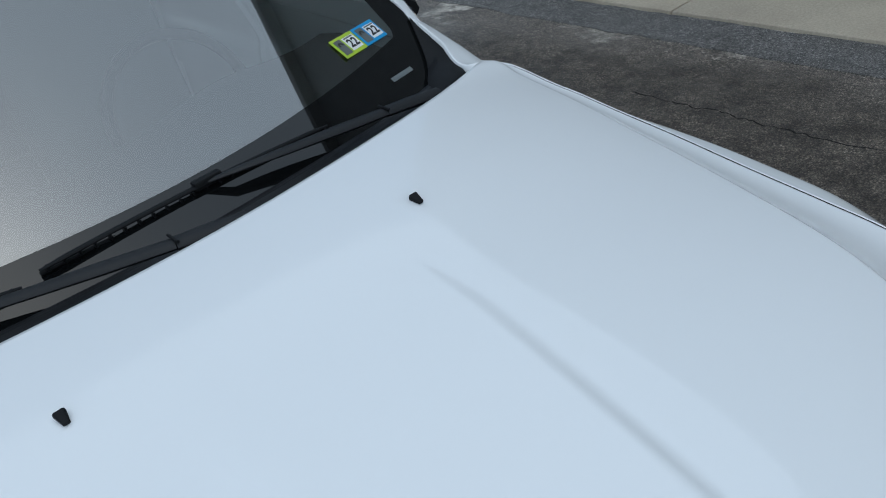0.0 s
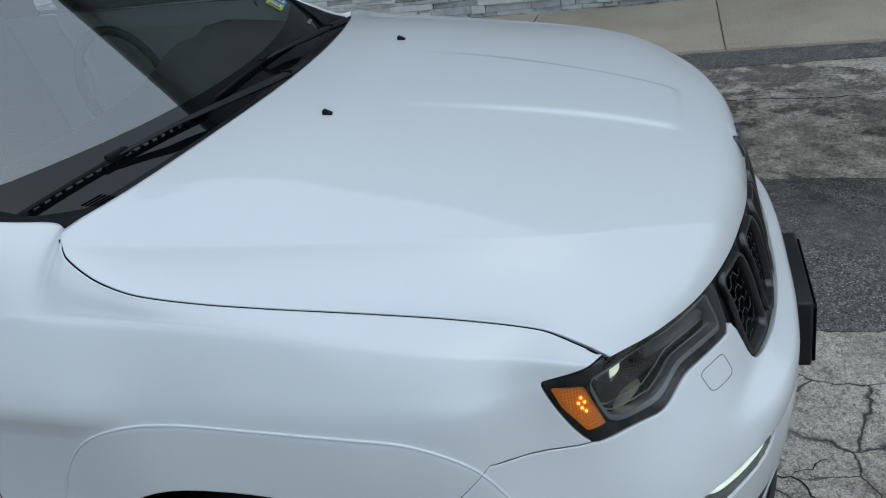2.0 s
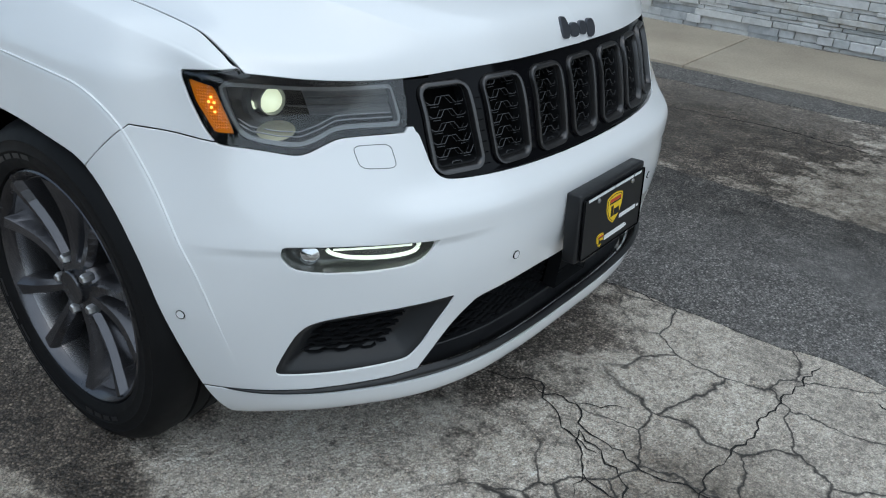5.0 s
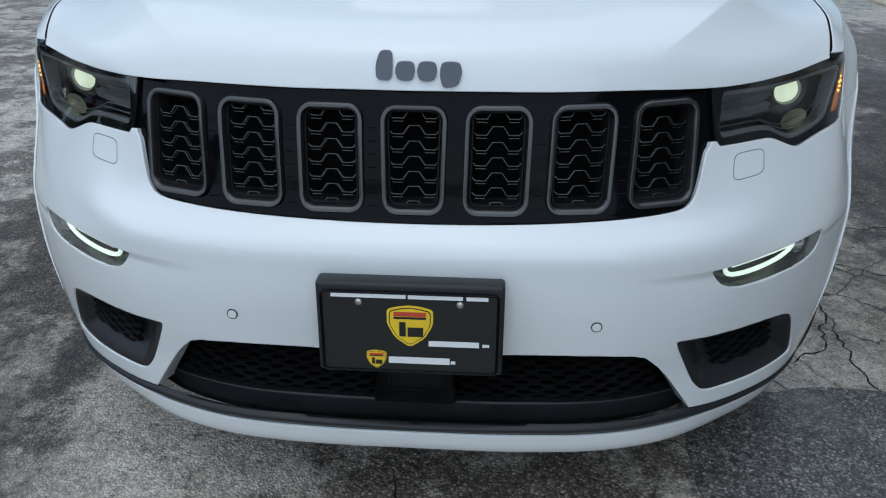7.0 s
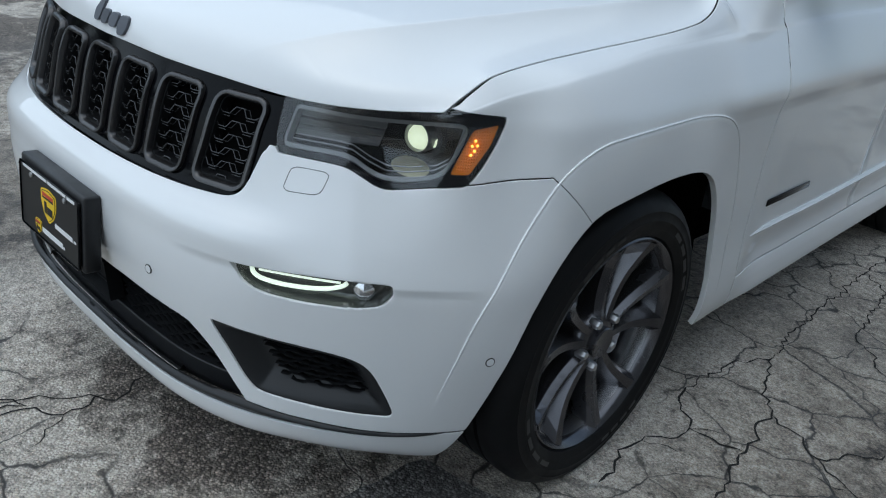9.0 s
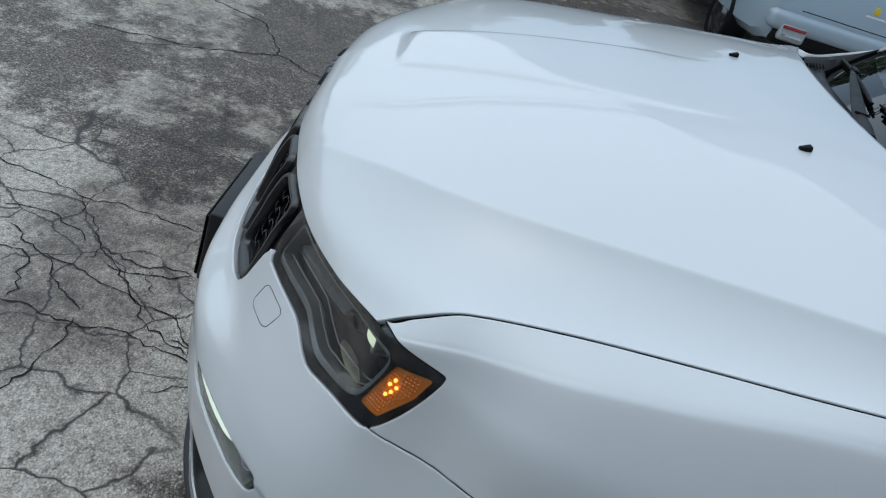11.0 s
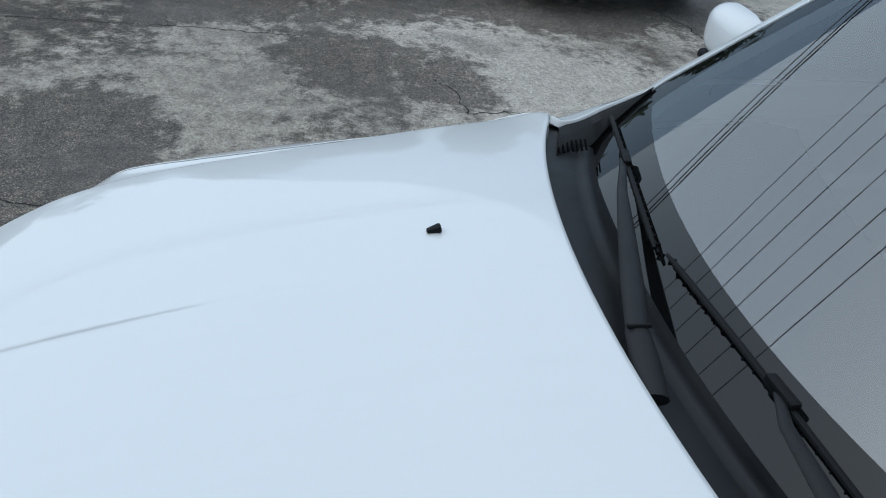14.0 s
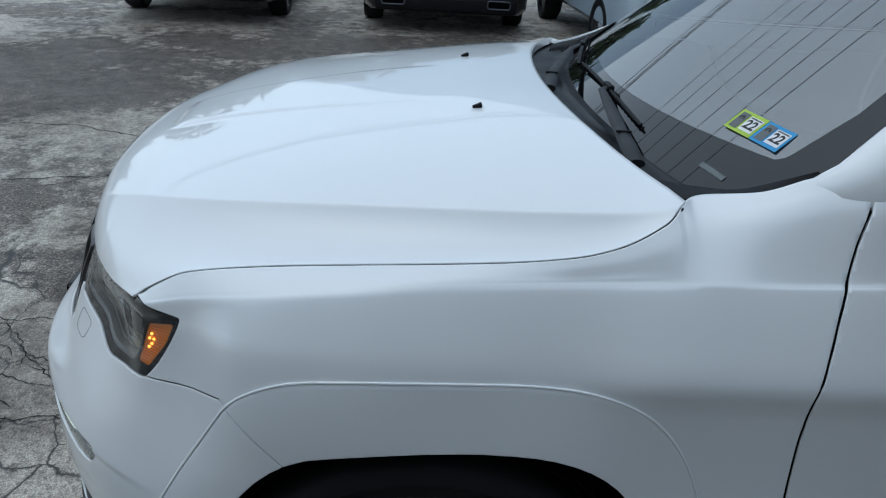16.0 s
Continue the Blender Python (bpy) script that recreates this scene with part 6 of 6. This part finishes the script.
wire(far_stone, mix(far_stone, 0.5, ramp(far_stone, isl, ((0.0, (0.42, 0.43, 0.44)), (0.35, (0.56, 0.56, 0.55)), (0.7, (0.66, 0.65, 0.63)), (1.0, (0.72, 0.71, 0.69)))), ramp(far_stone, g, ((0.3, 0.3), (0.7, 0.75))), "OVERLAY"), socket(far_stone, "Base Color"))
bump(far_stone, g, 0.6, 0.01)
ob = part("stonework", rest, far_stone, building, smooth=False)
ob["kind"] = "stuff"

# ---------- cracks in the asphalt ----------
crack_fill = material("crack_fill", (0.018, 0.017, 0.016), 0.95)


def wander(points, step, jitter, seed):
    """A jagged line that follows a few given turns."""
    r = random.Random(seed)
    out = []
    for (ax, ay), (bx, by) in zip(points, points[1:]):
        d = math.hypot(bx - ax, by - ay)
        n = max(2, int(d / step))
        nx, ny = -(by - ay) / d, (bx - ax) / d
        off = 0.0
        for k in range(n):
            t = k / n
            off = off * 0.6 + r.uniform(-jitter, jitter)
            env = math.sin(math.pi * t) ** 0.5 if n > 2 else 0
            out.append((ax + (bx - ax) * t + nx * off * env, ay + (by - ay) * t + ny * off * env))
    out.append(points[-1])
    return out


def crack(bm, points, width, seed):
    r = random.Random(seed + 1)
    line = wander(points, 0.022, 0.017, seed)
    left, right = [], []
    for k, (x, y) in enumerate(line):
        a = line[max(k - 1, 0)]
        b = line[min(k + 1, len(line) - 1)]
        d = math.hypot(b[0] - a[0], b[1] - a[1]) or 1
        nx, ny = -(b[1] - a[1]) / d, (b[0] - a[0]) / d
        w = width * r.uniform(0.35, 1.2) * (0.3 if k in (0, len(line) - 1) else 1)
        z = float(ground_z(np.array(x), 0)) + 0.0022
        left.append(bm.verts.new((x + nx * w, y + ny * w, z)))
        right.append(bm.verts.new((x - nx * w, y - ny * w, z)))
    for k in range(len(line) - 1):
        bm.faces.new((left[k], right[k], right[k + 1], left[k + 1]))


CRACKS = [
    ((0.65, -0.5), (0.29, -0.45), (0.04, -0.43), (-0.15, -0.43)),
    ((-0.05, 0.14), (-0.03, -0.02), (-0.11, -0.09), (-0.15, -0.30), (-0.13, -0.42), (-0.14, -0.61), (-0.15, -0.95)),
    ((-0.15, -0.63), (-0.25, -0.64), (-0.35, -0.67), (-0.38, -0.85)),
    ((-0.12, -0.08), (-0.26, -0.17), (-0.32, -0.37), (-0.39, -0.64)),
    ((-0.49, -0.21), (-0.43, -0.34), (-0.44, -0.48)),
    ((0.58, -0.68), (0.47, -0.90), (0.30, -1.3)),
    ((-0.84, -1.05), (-0.75, -0.70), (-0.77, -0.54), (-0.75, -0.29)),
    ((-0.49, -0.81), (-0.40, -0.68), (-0.19, -0.43)),
    ((-0.75, -0.70), (-0.50, -0.52), (-0.47, -0.39), (-0.49, -0.21)),
    ((-0.50, -0.52), (-0.37, -0.37), (-0.23, -0.28), (-0.12, -0.08)),
    ((-0.58, -0.89), (-0.61, -0.72), (-0.50, -0.57)),
    ((-0.17, -0.16), (-0.12, -0.02), (-0.01, 0.11), (-0.08, 0.28)),
]
CRACKS_FLANK = [
    ((1.10, 4.33), (1.01, 3.06), (1.01, 2.47), (1.05, 1.94), (1.10, 1.77), (1.19, 1.62), (1.22, 1.37), (1.25, 1.12), (1.25, 0.60)),
    ((1.01, 3.06), (1.14, 2.93), (1.18, 2.43), (1.33, 2.22), (1.60, 2.05)),
    ((1.19, 1.62), (1.37, 1.53), (1.53, 1.79), (1.8, 1.9)),
    ((1.37, 1.53), (1.48, 1.47), (1.75, 1.35)),
    ((1.22, 1.37), (1.06, 1.33), (1.00, 1.16), (1.02, 0.91)),
    ((1.14, 2.93), (1.30, 3.20), (1.6, 3.3)),
    ((1.06, 1.33), (0.96, 1.45), (0.97, 1.75), (1.05, 1.94)),
    ((1.25, 1.12), (1.15, 0.88), (1.05, 0.81)),
    ((1.53, 1.79), (1.48, 2.12)),
    ((0.65, 0.06), (0.75, 0.25), (0.80, 0.45)),
]
CRACKS_FAR = [
    ((-3.37, -1.82), (-3.37, -1.46), (-3.22, -1.05), (-3.10, -0.74), (-2.80, -0.60), (-2.66, -0.54), (-2.54, -0.31), (-2.48, 0.10)),
    ((-2.27, -1.45), (-2.42, -0.88), (-2.66, -0.54)),
    ((-4.19, 1.78), (-3.93, 1.90), (-3.62, 1.90), (-3.68, 2.14), (-3.5, 2.5)),
    ((-5.13, -1.06), (-5.07, 0.04), (-4.97, 0.98)),
    ((-6.19, 4.15), (-5.62, 4.28), (-5.24, 4.25)),
    ((3.1, 2.6), (3.05, 1.4), (3.25, 0.5), (3.15, -0.6), (3.3, -1.6)),
]
lines = empty("cracks", "dark branching cracks in the asphalt", "cracks", kind="stuff")
for name, group, width in (("crack_web", CRACKS, 0.0030), ("flank_web", CRACKS_FLANK, 0.0036), ("far_web", CRACKS_FAR, 0.0055)):
    bm = bmesh.new()
    for k, line in enumerate(group):
        crack(bm, line, width, 31 * k + len(name))
        # short side branches
        rr = random.Random(k)
        for x, y in line[1:-1]:
            if rr.random() > 0.25:
                continue
            a = rr.uniform(0, 6.28)
            q = rr.uniform(0.06, 0.16) * (3 if name == "far_web" else 1)
            crack(bm, ((x, y), (x + q * math.cos(a), y + q * math.sin(a))), width * 0.6, 97 * k + int(x * 50))
    part("crack", bm, crack_fill, lines, smooth=False)

# darker, newer patches of asphalt laid over the old
new_asphalt = road_surface("new_asphalt", (0.150, 0.141, 0.133), (0.25, 0.235, 0.22), 0.62, 1.4)


def patch_sheet(points, seed, lift=0.004):
    outline = np.array(wander(list(points) + [points[0]], 0.04, 0.014, seed)[:-1])
    lo, hi = outline.min(0) - 0.05, outline.max(0) + 0.05
    px, py = (np.linspace(lo[k], hi[k], int((hi[k] - lo[k]) / 0.05) + 2) for k in (0, 1))
    X, Y = np.meshgrid(px, py, indexing="ij")
    v, f = sheet(np.stack([X, Y, ground_z(X, Y) + lift], -1))
    v, f = clip(v, f, lambda p: inside(p[:, 0], p[:, 1], outline))
    ob = link_mesh("asphalt_patch", *flange(v, f, 0.012, 0.002), new_asphalt, smooth=False)
    return tagged(ob, "dark asphalt patch with ragged edges in the lot", "asphalt patch", kind="structure")


patch_sheet(((0.66, 0.62), (0.67, -0.30), (0.71, -0.50), (0.62, -0.95), (0.50, -2.2), (1.70, -2.4), (1.92, -1.0), (1.96, -0.2), (1.99, 0.7), (1.6, 0.75)), 3)
patch_sheet(((3.90, 6.0), (3.86, 2.0), (3.90, 0.4), (3.95, -1.0), (3.92, -5.0), (4.315, -5.0), (4.315, 6.0)), 5)


# ---------- parked cars across the lot ----------
tail_red = material("tail_red", (0.30, 0.012, 0.012), 0.2, 0.0, Coat_Weight=1.0)


def parked_car(name, label, paint_mat, place, width, length=4.7, height=1.68, low=0.27, exhausts=False, reflector=True):
    """A car seen from behind: its rear bumper at the origin, the car running towards -x."""
    c = empty(name, label, "car")
    hw = width / 2
    bm = bmesh.new()
    rings = []
    stations = ((0.02, 0.86, 0.40, 0.98), (-0.04, 0.94, low + 0.06, 1.04), (-0.16, 0.985, low + 0.02, 1.06), (-0.5, 1.0, low, 1.07), (-1.2, 1.0, low, 1.05), (-2.6, 1.0, low, 1.02), (-3.6, 0.99, low, 0.98), (-length + 0.3, 0.95, low + 0.03, 0.92), (-length + 0.05, 0.80, low + 0.10, 0.80))
    for x, k, z0, z1 in stations:
        w = hw * k
        prof = [(-w * 0.90, z0), (-w * 0.985, z0 + 0.07), (-w, z0 + (z1 - z0) * 0.45), (-w * 0.985, z0 + (z1 - z0) * 0.72), (-w * 0.93, z1 - 0.05), (-w * 0.80, z1)]
        prof += [(-y, z) for y, z in prof[::-1]]
        rings.append([bm.verts.new((x, y, z)) for y, z in prof])
    for p, q in zip(rings, rings[1:]):
        for k in range(12):
            bm.faces.new((p[k], p[(k + 1) % 12], q[(k + 1) % 12], q[k]))
    bm.faces.new(rings[0])
    bm.faces.new(rings[-1][::-1])
    part("body", bm, paint_mat, c)
    bm = bmesh.new()
    rings = []
    for x, k, z in ((-0.10, 0.80, 1.03), (-0.36, 0.70, height - 0.06), (-0.8, 0.70, height), (-2.4, 0.70, height - 0.02), (-3.35, 0.78, 1.03)):
        rings.append([bm.verts.new((x, s * hw * k, zz)) for s, zz in ((-1.04 if z > 1.1 else -1, 1.02), (-0.98, z), (0.98, z), (1.04 if z > 1.1 else 1, 1.02))])
    for p, q in zip(rings, rings[1:]):
        for k in range(3):
            bm.faces.new((p[k], p[k + 1], q[k + 1], q[k]))
    bmesh.ops.bevel(bm, geom=bm.edges[:], offset=0.04, segments=2, affect="EDGES")
    part("cabin", bm, dark_glass, c)
    part("roof", box_bm((2.1, hw * 1.32, 0.05), (-1.55, 0, height), 0.024, 3), paint_mat, c)
    # bumper: lower valance, shelf, reflectors, plate, lamps
    part("bumper", box_bm((0.20, width * 0.93, 0.17), (0.0, 0, 0.58), 0.06, 4), paint_mat, c)
    part("valance", box_bm((0.24, width * 0.84, 0.20), (-0.05, 0, low + 0.14), 0.05, 3), black_plastic, c)
    for s in (-1, 1):
        part("tail_lamp", box_bm((0.16, 0.24, 0.16), (-0.07, s * hw * 0.82, 0.93), 0.04, 3), tail_red, c)
        if reflector:
            pocket = part("reflector_pocket", box_bm((0.05, 0.26, 0.15), (0.085, s * hw * 0.68, 0.50), 0.03, 3), silver_paint, c)
            part("reflector", box_bm((0.02, 0.22, 0.03), (0.112, s * hw * 0.68, 0.545), 0.008, 2), tail_red, pocket)
            part("strip", box_bm((0.02, 0.20, 0.025), (0.112, s * hw * 0.68, 0.475), 0.008, 2), chrome, pocket)
        if exhausts:
            tip = part("exhaust_trim", tube_bm([(0.075, s * hw * 0.62 + y, low + 0.16 + z) for y, z in rounded(0.27, 0.09, 0.03)], 0.010, True, 8), badge_metal, c)
            part("exhaust_mouth", box_bm((0.03, 0.25, 0.075), (0.06, s * hw * 0.62, low + 0.16), 0.012, 2), shadow_black, tip)
        for x in (-0.95, -length + 0.95):
            w = new("wheel")
            w.parent = c
            part("tyre", lathe_bm([(0.0, 0.225), (0.015, 0.27), (0.008, 0.31), (-0.03, 0.335), (-0.20, 0.335), (-0.225, 0.30), (-0.22, 0.225)], 40), rubber, w)
            part("rim", lathe_bm([(-0.01, 0.0005), (0.0, 0.06), (-0.03, 0.10), (-0.02, 0.19), (0.0, 0.226), (-0.2, 0.226), (-0.2, 0.0005)], 40), rim_metal, w)
            w.matrix_basis = pose(x, s * (hw - 0.005), 0.333, 0, 0, 90 if s > 0 else -90)
    part("plate", box_bm((0.012, 0.31, 0.16), (0.012, 0, 0.86), 0.003, 1), black_print, c)
    part("plate_mark", box_bm((0.006, 0.05, 0.06), (0.022, 0.0, 0.88), 0.002, 1), yellow_print, c)
    part("plate_bar", box_bm((0.006, 0.20, 0.018), (0.022, 0.02, 0.82), 0.002, 1), white_print, c)
    part("hatch_line", box_bm((0.02, width * 0.66, 0.012), (0.012, 0, 0.70), 0.004, 1), black_plastic, c)
    c.matrix_basis = place
    return c


blue_silver = paint("blue_silver_paint", (0.36, 0.43, 0.49))
parked_car("parked_suv", "pale blue silver sport utility vehicle parked with its tail outwards", blue_silver, pose(-5.80, 3.84, 0, 0, 0, 4), 1.92, low=0.33)
parked_car("parked_sedan", "dark grey car with twin exhaust trims, parked", dark_paint, pose(-7.75, 1.22, 0, 0, 0, 0), 2.02, height=1.5, low=0.21, exhausts=True, reflector=False)
parked_car("parked_hatchback", "black car parked with its tail outwards", dark_paint, pose(-7.55, -1.75, 0, 0, 0, 0), 2.0, height=1.55, low=0.24, reflector=False)

# ---------- overhead wires, mirrored in the paint and the glass ----------
cable = material("cable", (0.01, 0.01, 0.01), 0.6)
for x, z, r in ((-15.9, 8.05, 0.035), (-16.5, 8.15, 0.035), (-17.2, 8.15, 0.03), (-6.0, 8.3, 0.014), (-6.8, 8.3, 0.014), (-7.7, 8.3, 0.014), (-8.7, 8.3, 0.014), (-9.7, 8.3, 0.014), (-10.7, 8.3, 0.014)):
    pts = [(x + 0.10 * y, y, z + 0.6 * (y / 40) ** 2) for y in np.linspace(-60, 60, 41)]
    tagged(part("overhead_wire", tube_bm(pts, r, False, 5), cable), "thin black overhead wire strung across the street", "wire", group="overhead wires")

# ---------- far trees beyond the lot ----------
leaf = material("leaf", (0.05, 0.07, 0.03), 0.7)
ln = noise_tex(leaf, 0.8, 3, 0.5)
wire(leaf, ramp(leaf, ln, ((0.3, (0.030, 0.045, 0.018)), (0.7, (0.075, 0.10, 0.040)))), socket(leaf, "Base Color"))
rng = np.random.default_rng(7)
lv, lf = [], []
for k in range(46):
    cx0, cy0 = rng.uniform(-34, -24), -45 + 2.0 * k + rng.uniform(-1, 1)
    hh, ww = rng.uniform(4.2, 8.2), rng.uniform(1.3, 2.6)
    for _ in range(420):
        d = rng.normal(size=3)
        d /= np.linalg.norm(d)
        q = np.array((cx0, cy0, hh * 0.55)) + d * np.array((ww, ww, hh * 0.45)) * rng.uniform(0.35, 1.0) ** 0.5
        a, b = rng.normal(size=3) * 0.22, rng.normal(size=3) * 0.22
        i = len(lv)
        lv += [q - a, q - b, q + a, q + b]
        lf.append((i, i + 1, i + 2, i + 3))
woods = link_mesh("far_trees", lv, lf, leaf, smooth=False)
tagged(woods, "dark green row of far trees beyond the lot", "trees", kind="stuff")
